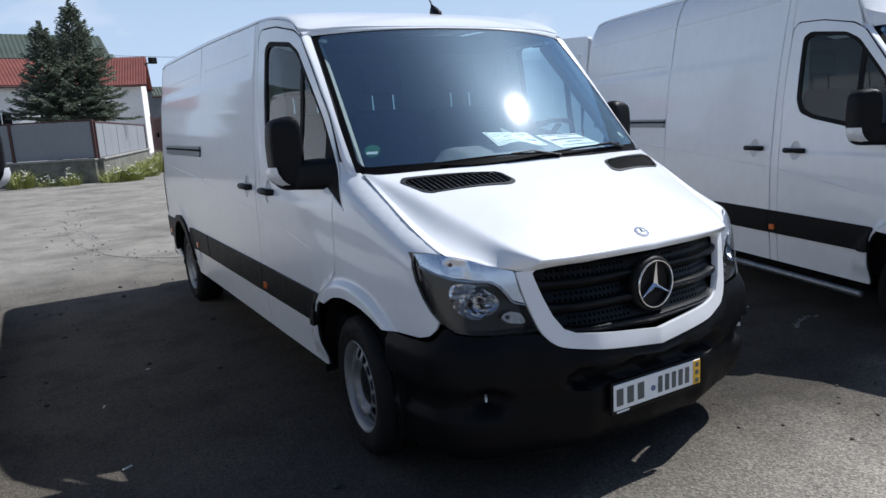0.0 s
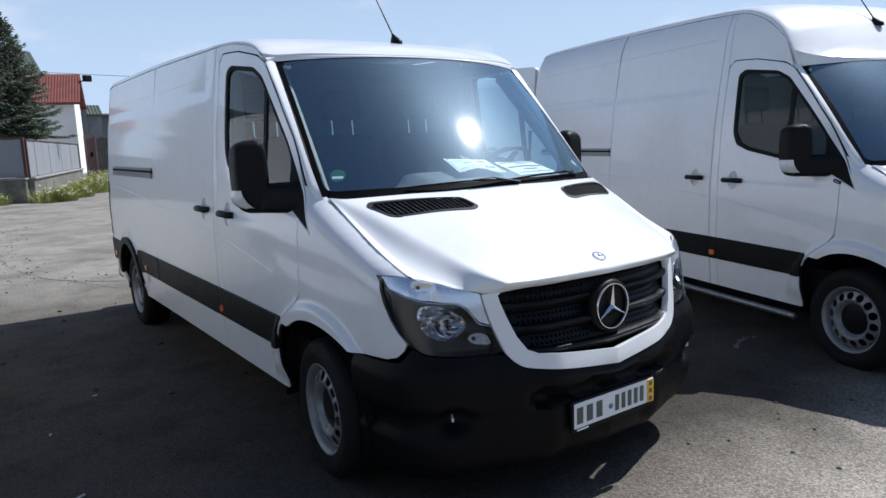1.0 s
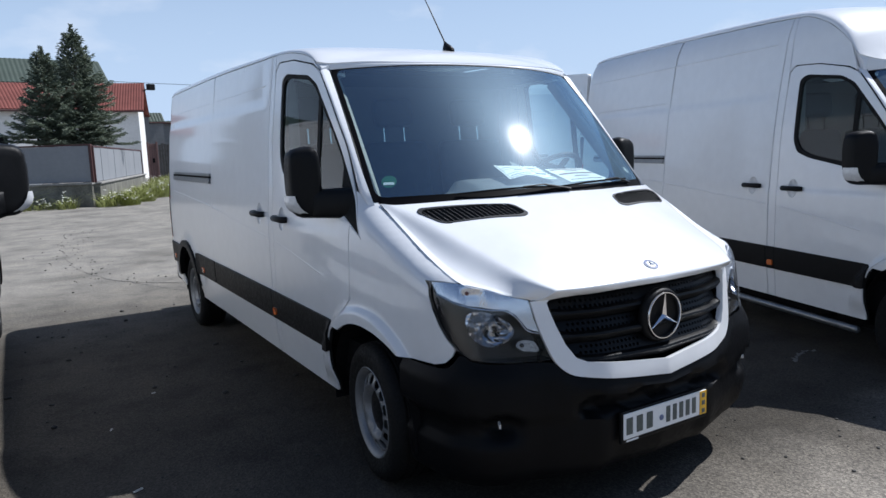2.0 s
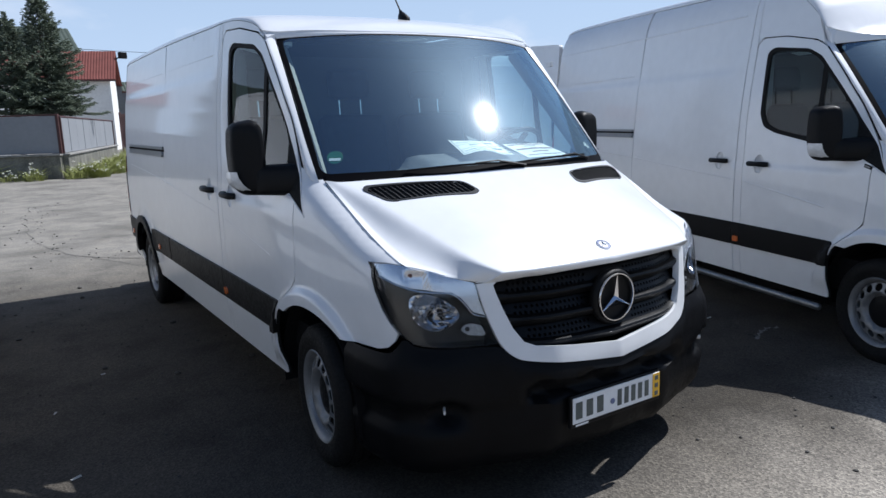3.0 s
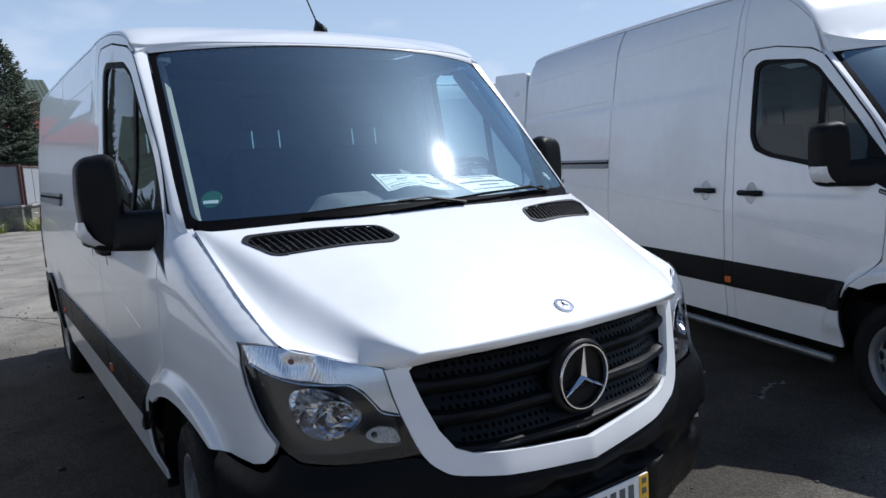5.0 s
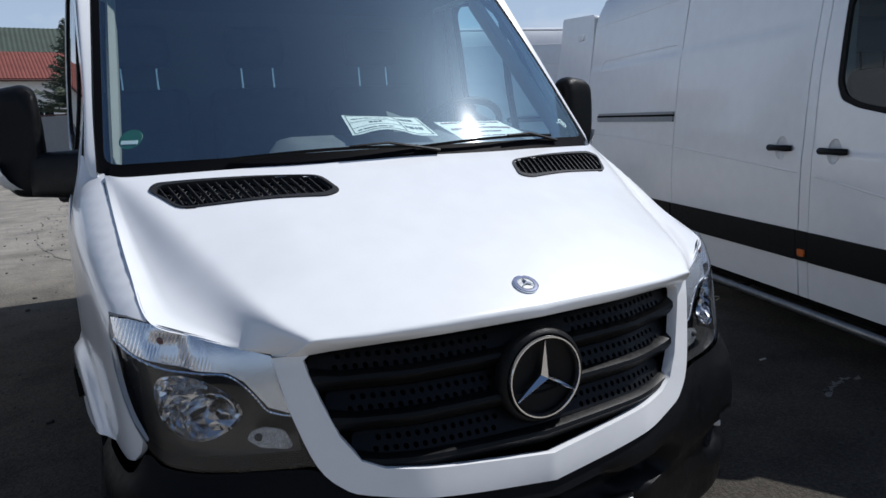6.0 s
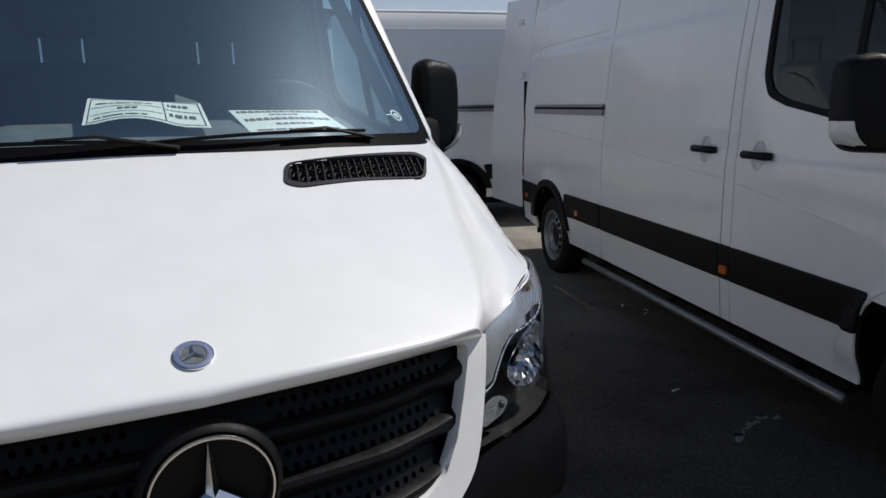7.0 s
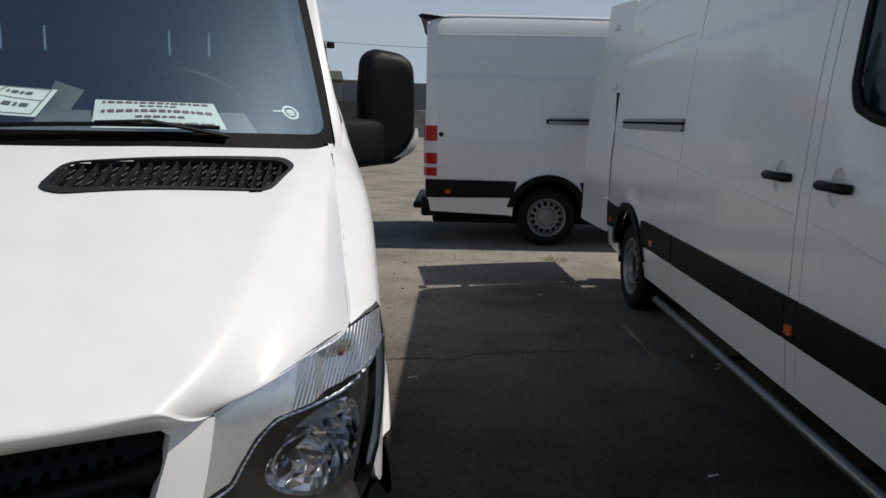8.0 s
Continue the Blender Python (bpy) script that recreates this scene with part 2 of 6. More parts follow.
def inside(px, py, poly):
    px, py = np.asarray(px, float), np.asarray(py, float)
    hit = np.zeros(px.shape, bool)
    for i in range(len(poly)):
        (x0, y0), (x1, y1) = poly[i - 1], poly[i]
        if y0 != y1:
            hit ^= ((y0 > py) != (y1 > py)) & (px < (x1 - x0) * (py - y0) / (y1 - y0) + x0)
    return hit


def sheet(name, outline, fn, step=0.04, holes=(), thick=0.014, centre=(0, 2.5, 0.9), flip=False, aspect=1.0, pane=False, extra=()):
    """A curved panel with thickness: an outline (with holes) in two coordinates, carried by fn onto a surface. It faces away from centre."""
    loops = [dense(outline, step)] + [dense(h, step) for h in holes]
    pts, edges, start = [], [], 0
    for lp in loops:
        pts += lp
        edges += [(start + k, start + (k + 1) % len(lp)) for k in range(len(lp))]
        start += len(lp)
    b = np.array(pts)
    lo, hi = b.min(0), b.max(0)
    gx, gy = np.meshgrid(np.arange(lo[0] + step * 0.5, hi[0], step), np.arange(lo[1] + step * 0.5, hi[1], step * aspect))
    gx, gy = gx.ravel(), gy.ravel()
    ok = inside(gx, gy, loops[0])
    for h in loops[1:]:
        ok &= ~inside(gx, gy, h)
    gx, gy = gx[ok], gy[ok]
    if len(extra):
        ex, ey = np.array([q[0] for q in extra]), np.array([q[1] for q in extra])
        keep = inside(ex, ey, loops[0])
        for h in loops[1:]:
            keep &= ~inside(ex, ey, h)
        gap = np.array([np.hypot(b[:, 0] - q[0], b[:, 1] - q[1]).min() for q in zip(ex, ey)])
        keep &= gap > 0.3 * step
        extra = [q for q, ok_ in zip(extra, keep) if ok_]
    if len(gx):
        near = np.full(len(gx), 9.0)
        for q in [*b, *extra]:
            near = np.minimum(near, np.hypot(gx - q[0], gy - q[1]))
        gx, gy = gx[near > 0.45 * step], gy[near > 0.45 * step]
    pts = pts + list(zip(gx, gy)) + list(extra)
    v, _, f, ov, _, _ = delaunay_2d_cdt([Vector(p) for p in pts], edges, [], 0, 1e-7)
    place = {}
    for new_i, olds in enumerate(ov):
        for o in olds:
            place[o] = new_i
    uv = np.array([(q.x, q.y) for q in v])
    tri = np.array([t for t in f if len(t) == 3])
    c = uv[tri].mean(1)
    ok = inside(c[:, 0], c[:, 1], loops[0])
    for h in loops[1:]:
        ok &= ~inside(c[:, 0], c[:, 1], h)
    tri = tri[ok]
    e = 1e-4
    P = np.stack(fn(uv[:, 0], uv[:, 1]), 1)
    da = np.stack(fn(uv[:, 0] + e, uv[:, 1]), 1) - np.stack(fn(uv[:, 0] - e, uv[:, 1]), 1)
    db = np.stack(fn(uv[:, 0], uv[:, 1] + e), 1) - np.stack(fn(uv[:, 0], uv[:, 1] - e), 1)
    N = np.cross(da, db)
    N /= np.linalg.norm(N, axis=1, keepdims=True) + 1e-12
    sign = 1 if (N * (P - np.array(centre))).sum() > 0 else -1
    if flip:
        sign = -sign
    N = N * sign
    fwd = np.cross(P[tri[:, 1]] - P[tri[:, 0]], P[tri[:, 2]] - P[tri[:, 0]])
    wrong = (fwd * N[tri[:, 0]]).sum(1) < 0
    tri[wrong] = tri[wrong][:, ::-1]
    n = len(P)
    verts, norms, faces = [*P, *(P - N * thick)], [*N, *-N], [tuple(t) for t in tri] + [tuple(t[::-1] + n) for t in tri]
    start = 0
    for li, lp in enumerate(loops):
        ids = [place[start + k] for k in range(len(lp))]
        start += len(lp)
        area = sum(lp[k - 1][0] * lp[k][1] - lp[k][0] * lp[k - 1][1] for k in range(len(lp)))
        base = len(verts)
        m = len(ids)
        for k, i in enumerate(ids):
            t = P[ids[(k + 1) % m]] - P[ids[k - 1]]
            o = np.cross(t, N[i])
            o *= (1 if area > 0 else -1) * sign * (1 if li == 0 else -1)
            o /= np.linalg.norm(o) + 1e-12
            verts += [P[i], P[i] - N[i] * thick]
            norms += [o * 0.8 + N[i] * 0.2, o]
        for k in range(m):
            a, bb = base + 2 * k, base + 2 * ((k + 1) % m)
            q = np.cross(verts[bb] - verts[a], verts[a + 1] - verts[a])
            faces.append((a, bb, bb + 1, a + 1) if q @ norms[a + 1] > 0 else (a, a + 1, bb + 1, bb))
    me = bpy.data.meshes.new(name)
    me.from_pydata([tuple(p) for p in verts], [], faces)
    for poly in me.polygons:
        poly.use_smooth = True
    if pane:
        me.polygons.foreach_set("material_index", [0] * len(tri) + [1] * (len(faces) - len(tri)))
    me.normals_split_custom_set_from_vertices([tuple(q / (np.linalg.norm(q) + 1e-12)) for q in norms])
    return me


def loft(rows, closed_rows=False, caps=False):
    """A bmesh through rows of points, each row as long as the next."""
    bm = bmesh.new()
    vs = [[bm.verts.new(tuple(p)) for p in r] for r in rows]
    m = len(rows[0])
    for a, b in zip(vs[:-1], vs[1:]):
        for k in range(m if closed_rows else m - 1):
            bm.faces.new((a[k], a[(k + 1) % m], b[(k + 1) % m], b[k]))
    if caps:
        bm.faces.new(vs[0][::-1])
        bm.faces.new(vs[-1])
    bmesh.ops.recalc_face_normals(bm, faces=bm.faces)
    return bm


def lathe(profile, n=48, axis="X"):
    """A turned body: profile of (radius, along)."""
    rows = []
    for r, a in profile:
        ring = []
        for k in range(n):
            t = 2 * math.pi * k / n
            c, s = r * math.cos(t), r * math.sin(t)
            ring.append((a, c, s) if axis == "X" else (c, a, s) if axis == "Y" else (c, s, a))
        rows.append(ring)
    return loft(rows, True)


def tube(pts, r, n=10, caps=True, flat=1.0):
    """A pipe along points; r: one radius or one for each point."""
    p = [Vector(q) for q in pts]
    rows = []
    up = Vector((0, 0, 1))
    for i, c in enumerate(p):
        t = (p[min(i + 1, len(p) - 1)] - p[max(i - 1, 0)]).normalized()
        a = t.cross(up if abs(t.dot(up)) < 0.95 else Vector((1, 0, 0))).normalized()
        b = a.cross(t)
        rr = r[i] if isinstance(r, (list, tuple)) else r
        rows.append([c + a * rr * math.cos(2 * math.pi * k / n) + b * rr * flat * math.sin(2 * math.pi * k / n) for k in range(n)])
    return loft(rows, True, caps)


def box(x0, y0, z0, x1, y1, z1, bevel=0.0, seg=2):
    bm = bmesh.new()
    bmesh.ops.create_cube(bm, size=1)
    for v in bm.verts:
        v.co = Vector(((x0 + x1) / 2 + v.co.x * (x1 - x0), (y0 + y1) / 2 + v.co.y * (y1 - y0), (z0 + z1) / 2 + v.co.z * (z1 - z0)))
    if bevel:
        bmesh.ops.bevel(bm, geom=bm.edges[:], offset=bevel, segments=seg, affect="EDGES", profile=0.5)
    return bm


def join(*bms):
    out = bmesh.new()
    for b in bms:
        me = bpy.data.meshes.new("tmp")
        b.to_mesh(me)
        b.free()
        out.from_mesh(me)
        bpy.data.meshes.remove(me)
    return out


def moved(bm, m):
    bmesh.ops.transform(bm, matrix=m, verts=bm.verts)
    return bm

# ---- the vans: nose at y = 0, tail at y = length, the right flank at -x ----
NOSE = [(0, 0.0), (0.30, 0.024), (0.44, 0.068), (0.54, 0.100), (0.61, 0.128), (0.70, 0.158), (0.80, 0.208), (0.86, 0.262), (0.91, 0.345), (0.928, 0.440), (0.941, 0.560), (0.952, 0.70), (0.985, 1.2)]
LEANBACK = [(0.2, 0.03), (0.45, 0.0), (0.60, 0.0), (0.73, 0.020), (0.85, 0.042), (0.977, 0.066), (1.05, 0.106), (1.2, 0.25)]
FLANK = [(0.10, 0.960), (0.34, 0.972), (0.55, 0.990), (0.75, 0.998), (1.0, 1.0), (1.2, 0.997), (1.4, 0.985), (1.7, 0.958), (2.0, 0.922), (2.2, 0.893), (2.36, 0.868), (2.48, 0.830), (2.57, 0.780), (2.7, 0.66)]
GAPZ = [(0.30, 1.015), (0.345, 1.047), (0.55, 1.130), (0.75, 1.235), (0.98, 1.350), (1.2, 1.45)]
GAPX = [(0.30, 0.808), (0.345, 0.831), (0.55, 0.850), (0.75, 0.863), (0.98, 0.874), (1.2, 0.88)]
FRONT_WHEEL, WHEEL_Z, WHEEL_R = 0.985, 0.335, 0.339


def nose(x, z):
    x = np.asarray(x, float)
    return x, interp(np.abs(x), NOSE) + interp(z, LEANBACK), np.asarray(z, float)


def flank(y, z, rear_wheel, length):
    """Half the width of the body at a place on its side."""
    x = interp(z, FLANK)
    x = x - 0.006 * sstep(1.185, 1.215, z) * sstep(1.0, 1.4, y) * (1 - sstep(1.215, 1.9, z))
    x = x - interp(y, [(0.2, 0.195), (0.3, 0.143), (0.337, 0.125), (0.405, 0.096), (0.47, 0.082), (0.66, 0.056), (0.85, 0.032), (1.05, 0.014), (1.35, 0.0), (9, 0.0)])
    x = x - 0.085 * (1 - sstep(0.9, 2.3, y)) * sstep(1.15, 1.65, z)
    zt, xt = interp(y, GAPZ), interp(y, GAPX)
    d = np.clip((z - (zt - 0.24)) / 0.24, 0, 1.1)
    w = np.where(y < 1.12, d**7, 0) * (1 - sstep(1.0, 1.12, y))
    x = x * (1 - w) + xt * w
    x = x - 0.007 * sstep(1.895, 1.925, z) * sstep(2.35, 2.5, y)
    for yw, amount, r0, r1 in ((FRONT_WHEEL, 0.032, 0.485, 0.535), (rear_wheel, 0.02, 0.46, 0.60)):
        r = np.hypot(y - yw, (z - 0.33) * 0.98)
        x = x + amount * (1 - sstep(r0, r1, r)) * sstep(0.36, 0.5, z)
    k = np.clip((y - (length - 0.16)) / 0.16, 0, 1)
    return x - 0.11 * (1 - np.sqrt(np.clip(1 - k**2, 0.02, 1)))


def wheel(parent, name, x, y, side, detail=True, spin=0.0, steer=0.0, cap=None):
    """A steel wheel with a tyre; side: the way that its face looks."""
    hub = new(name, None)
    hub.parent = parent
    hub.matrix_local = Matrix.Translation((x, y, WHEEL_Z)) @ Matrix.Rotation(radians(steer), 4, "Z") @ Matrix.Rotation(spin, 4, "X")
    s = side
    R = WHEEL_R
    prof = [(0.205, -0.10), (0.225, -0.113), (0.27, -0.118), (R - 0.022, -0.108), (R - 0.004, -0.088), (R, -0.06), (R - 0.008, -0.056), (R - 0.008, -0.048), (R, -0.044), (R, -0.006), (R - 0.008, -0.003), (R - 0.008, 0.003), (R, 0.006), (R, 0.044), (R - 0.008, 0.048), (R - 0.008, 0.056), (R, 0.06), (R - 0.004, 0.088), (R - 0.022, 0.108), (0.290, 0.117), (0.268, 0.120), (0.261, 0.116), (0.244, 0.115), (0.228, 0.108), (0.210, 0.10)]
    tyre = part("tyre", lathe([(r, a * s) for r, a in prof], 64), RUBBER, hub, "black road tyre", 40)
    rim = [(0.209, -0.09), (0.194, -0.06), (0.189, 0.02), (0.199, 0.075), (0.217, 0.098), (0.2225, 0.106), (0.219, 0.110), (0.211, 0.106), (0.199, 0.088), (0.192, 0.060), (0.188, 0.045)]
    part("rim", lathe([(r, a * s) for r, a in rim], 64), STEEL, hub, "silver steel rim", 50)

    def dish(a, b):
        r = np.hypot(a, b)
        return (s * interp(r, [(0, 0.046), (0.09, 0.048), (0.112, 0.082), (0.122, 0.097), (0.135, 0.099), (0.16, 0.090), (0.185, 0.078), (0.2, 0.070)]), a, b)
    holes = [circle(0.1600 * math.cos(t), 0.1600 * math.sin(t), 0.0265, 12) for t in [2 * math.pi * k / 14 for k in range(14)]] if detail else []
    link("wheel_disc", sheet("wheel_disc", circle(0, 0, 0.189, 48), dish, 0.02, holes, 0.006, centre=(-s, 0, 0)), STEEL, hub, "silver pressed steel disc with round holes")
    part("hub_cap", lathe([(0.0, 0.074 * s), (0.05, 0.073 * s), (0.095, 0.069 * s), (0.105, 0.062 * s), (0.108, 0.05 * s)], 32), cap or PLASTIC, hub, "round hub cap", 50)
    part("brake_drum", lathe([(0.0, 0.030 * s), (0.172, 0.040 * s), (0.180, 0.030 * s), (0.181, -0.06 * s)], 32), DARK, hub)
    return hub


def build_van(m, roof="low", rear_wheel=4.87, length=5.78, full=True, open_door=False, tail=False, label="", steer=0.0, lift=0.0, mirror=(0.0, 0.0)):
    van = new("delivery_van", None)
    tagged(van, label, "van", "white delivery vans")
    high = roof == "high"
    L = length
    if high:
        ZC = [(1.40, 2.062), (1.47, 2.105), (1.6, 2.245), (1.8, 2.425), (2.1, 2.54), (2.5, 2.585), (3.6, 2.625), (L - 0.35, 2.645), (L - 0.1, 2.62), (L, 2.57)]
        ZE = [(1.40, 2.005), (1.52, 2.035), (1.60, 2.11), (1.75, 2.275), (1.95, 2.40), (2.2, 2.475), (3.0, 2.515), (L - 0.3, 2.57), (L - 0.1, 2.55), (L, 2.50)]
    else:
        ZC = [(1.40, 2.062), (1.47, 2.095), (1.56, 2.145), (1.70, 2.182), (2.0, 2.225), (2.6, 2.268), (4.0, 2.320), (L - 0.35, 2.330), (L - 0.1, 2.298), (L, 2.235)]
        ZE = [(1.40, 2.005), (1.60, 2.052), (1.68, 2.098), (1.8, 2.140), (2.1, 2.185), (2.6, 2.202), (4.0, 2.230), (L - 0.3, 2.234), (L - 0.1, 2.208), (L, 2.15)]
    if lift:
        ZC, ZE = [[(y, z + lift * float(sstep(1.55, 2.1, y))) for y, z in q] for q in (ZC, ZE)]

    def side(sx):
        return lambda y, z: (sx * flank(y, z, rear_wheel, L), y, z)

    def proud(sx, d):
        return lambda y, z: (sx * (flank(y, z, rear_wheel, L) + d), y, z)

    def top_edge(y0, y1, gap=0.004, n=8):
        return [(y, float(interp(y, ZE)) - gap) for y in np.linspace(y0, y1, n)]

    def add(name, me, material, parent=van, text=""):
        return link(name, me, material, parent, text)

    # door and wheel outlines, as (y, z)
    arch_f = bend([(1.335, 0.33), (1.338, 0.47), (1.31, 0.59), (1.24, 0.69), (1.13, 0.755), (1.0, 0.782), (0.87, 0.772), (0.76, 0.742), (0.668, 0.700)], 3)
    arch_r = [(rear_wheel + 0.40 * math.cos(t), 0.37 + 0.42 * math.sin(t)) for t in np.linspace(-0.07, math.pi + 0.07, 19)]
    zd = 0.345
    door = [(2.224, zd), (2.224, 1.10), (2.230, 1.6), (2.214, 2.095), (2.17, 2.136), (1.95, 2.124), (1.69, 2.072), (1.60, 2.020), (1.452, 1.848), (1.268, 1.622), (1.115, 1.42), (0.978, 1.192), (1.094, 1.250), (1.098, 1.05), (1.115, 0.885), (1.20, 0.80), (1.30, 0.725), (1.358, 0.60), (1.362, zd)]
    wing = [(2.112, 2.030), (2.05, 2.062), (1.74, 2.022), (1.63, 1.965), (1.44, 1.755), (1.258, 1.540), (1.100, 1.384), (0.985, 1.199), (1.092, 1.253), (1.20, 1.300), (1.58, 1.378), (1.94, 1.445), (2.06, 1.490), (2.105, 1.58)]
    wing = rounded(wing, [0.03] * 7 + [0.004] * 2 + [0.03] * 5, 3)
    for sx in (-1, 1):
        # front door
        d = add("front_door", sheet("front_door", rounded(door, [0.01, 0.01, 0.01, 0.06, 0.05, 0.01, 0.05, 0.03, 0.01, 0.01, 0.01, 0.008, 0.01, 0.01, 0.03, 0.02, 0.02, 0.02, 0.01], 3), side(sx), 0.04, [wing, cup_line(2.06, 1.215)]), WHITE)
        inner = rounded([(2.084, 2.008), (2.03, 2.036), (1.745, 1.998), (1.648, 1.946), (1.46, 1.738), (1.278, 1.53), (1.24, 1.355), (1.58, 1.408), (1.93, 1.472), (2.03, 1.512), (2.076, 1.59)], 0.03, 3)
        add("window_trim", sheet("window_trim", wing, proud(sx, -0.004), 0.03, [inner], 0.02), RUBBER, d, "black rubber window surround and mirror triangle")
        pane = add("side_window", sheet("side_window", inner, proud(sx, -0.012), 0.06, (), 0.004, pane=True), SIDEGLASS, d, "tinted glass side window")
        pane.visible_shadow = False
        add("window_post", sheet("window_post", [(1.572, 1.41), (1.604, 1.41), (1.604, 1.900), (1.572, 1.868)], proud(sx, -0.006), 0.05, (), 0.02), RUBBER, d, "black window divider")
        handle(d, side(sx), 2.06, 1.215, sx)
        add("side_moulding", sheet("side_moulding", rounded([(1.345, 0.568), (2.218, 0.568), (2.218, 0.745), (1.325, 0.738)], 0.012, 2), proud(sx, 0.013), 0.05, (), 0.02), PLASTIC, d, "black plastic rub strip")
        upper = [(2.222, 2.102), (2.174, 2.145), (1.95, 2.133), (1.69, 2.080), (1.625, 2.046)] + top_edge(1.625, 2.236, 0.002, 9)[1:]
        add("cab_side", sheet("cab_side", upper, side(sx), 0.03), WHITE)
        # black tubes in the shut lines, painting in the shade of the gaps
        def shut_line(pts):
            ring_ = [(sx * (float(flank(np.array([y]), np.array([z]), rear_wheel, L)[0]) - 0.018), y, z) for y, z in pts]
            part("door_seal_shade", tube(ring_, 0.009, 6), RUBBER, van, "black door edge strip, for seals and gap shade", 60)
        shut_line(dense([(1.362, zd), (1.358, 0.60), (1.30, 0.725), (1.20, 0.80), (1.112, 0.885), (1.095, 1.05), (1.091, 1.246)], 0.05, False))
        shut_line(dense([(2.227, zd + 0.01), (2.227, 1.10), (2.233, 1.6), (2.217, 2.098), (2.172, 2.140), (1.95, 2.128), (1.69, 2.076), (1.63, 2.040)], 0.05, False))
        if sx < 0 and high:
            shut_line(dense([(3.822, zd + 0.01), (3.822, 2.15)], 0.05, False))
        # fender
        flare = [(FRONT_WHEEL + r * math.cos(t), 0.33 + r / 0.98 * math.sin(t)) for r in (0.455, 0.472, 0.484, 0.496, 0.508, 0.520, 0.534, 0.55) for t in np.linspace(0.3, math.pi - 0.2, 56)]
        fender = [(0.470, 1.054), (0.410, 1.056), (0.355, 1.050)] + [(y, float(interp(y, GAPZ)) + 0.001) for y in np.linspace(0.375, 0.975, 11)] + [(1.100, 1.408), (0.968, 1.186), (1.087, 1.244), (1.091, 1.05), (1.108, 0.880), (1.195, 0.793), (1.285, 0.722)] + [p for p in arch_f if p[0] < 1.24] + [(0.56, 0.701), (0.44, 0.707), (0.385, 0.722), (0.352, 0.752), (0.338, 0.785), (0.377, 0.83), (0.408, 0.876), (0.442, 0.94), (0.463, 0.998)]
        add("front_wing", sheet("front_wing", fender, side(sx), 0.025, extra=flare), WHITE)
        # flank behind the front door
        if sx < 0:
            ys_ = 3.818 if high else 3.823
            slide = [(2.318, zd), (ys_, zd), (ys_, 1.9), *top_edge(3.80, 2.31)[0:1], *top_edge(3.6, 2.295, n=5), (2.318, 1.6), (2.318, 1.1)]
            post = [(2.230, zd), (2.308, zd), (2.308, 1.1), (2.310, 1.6), *top_edge(2.287, 2.240, n=2), (2.226, 2.0), (2.237, 1.6), (2.230, 1.1)]
            dp = add("door_post", sheet("door_post", post, side(sx), 0.05), WHITE)
            add("side_moulding", sheet("side_moulding", rounded([(2.222, 0.568), (2.318, 0.568), (2.318, 0.745), (2.222, 0.745)], 0.004, 2), proud(sx, 0.012), 0.05, (), 0.02), PLASTIC, dp, "black plastic rub strip")
            # near-black sheet set behind the gap to stand in for its shade
            add("door_gap_shade", sheet("door_gap_shade", [(2.300, zd), (2.326, zd), (2.326, 1.1), (2.326, 1.6), *top_edge(2.303, 2.280, 0.02, n=2), (2.302, 1.6), (2.300, 1.1)], proud(sx, -0.011), 0.05, (), 0.004), DARK)
            sd = add("sliding_door", sheet("sliding_door", slide, side(sx), 0.05, [cup_line(2.505, 1.222)]), WHITE)
            handle(sd, side(sx), 2.505, 1.222, sx)
            add("side_moulding", sheet("side_moulding", rounded([(2.322, 0.568), (3.81, 0.568), (3.81, 0.748), (2.322, 0.745)], 0.012, 2), proud(sx, 0.013), 0.06, (), 0.02), PLASTIC, sd, "black plastic rub strip")
            y0 = 3.826
        else:
            y0 = 2.240
        quarter = [(y0, zd)] + [(p[0], p[1]) for p in reversed(arch_r)] + [(rear_wheel + 0.45, zd + 0.01), (L - 0.02, zd + 0.05), (L - 0.01, 1.2), (L - 0.025, float(interp(L - 0.025, ZE)))] + top_edge(L - 0.1, y0, n=9)
        add("rear_flank", sheet("rear_flank", quarter, side(sx), 0.05), WHITE)
        add("side_moulding", sheet("side_moulding", rounded([(y0 + 0.006, 0.568), (rear_wheel - 0.41, 0.568), (rear_wheel - 0.36, 0.75), (y0 + 0.006, 0.748)], 0.012, 2), proud(sx, 0.013), 0.05, (), 0.02), PLASTIC, van, "black plastic rub strip")
        add("side_moulding", sheet("side_moulding", rounded([(rear_wheel + 0.41, 0.56), (L - 0.02, 0.55), (L - 0.02, 0.76), (rear_wheel + 0.36, 0.75)], 0.012, 2), proud(sx, 0.013), 0.05, (), 0.02), PLASTIC, van, "black plastic rub strip")
        ring = [(rear_wheel + 0.475 * math.cos(t), 0.36 + 0.475 * math.sin(t)) for t in np.linspace(0.20, math.pi - 0.20, 15)] + [(rear_wheel + 0.385 * math.cos(t), 0.37 + 0.405 * math.sin(t)) for t in np.linspace(math.pi - 0.20, 0.20, 15)]
        add("arch_flare", sheet("arch_flare", ring, proud(sx, 0.022), 0.04, (), 0.05), PLASTIC, van, "black plastic wheel arch lip")
        # windscreen pillar
        W = bend([(0.892, 0.992, 1.356), (0.880, 1.145, 1.53), (0.861, 1.300, 1.71), (0.842, 1.456, 1.885), (0.824, 1.604, 2.044)], 4)
        front = [(1.089, 1.407), (1.255, 1.623), (1.347, 1.737), (1.440, 1.851), (1.589, 2.022)]
        D = bend([(float(flank(np.array([y]), np.array([z]), rear_wheel, L)[0]) - 0.001, y, z) for y, z in front], 4)
        rows = []
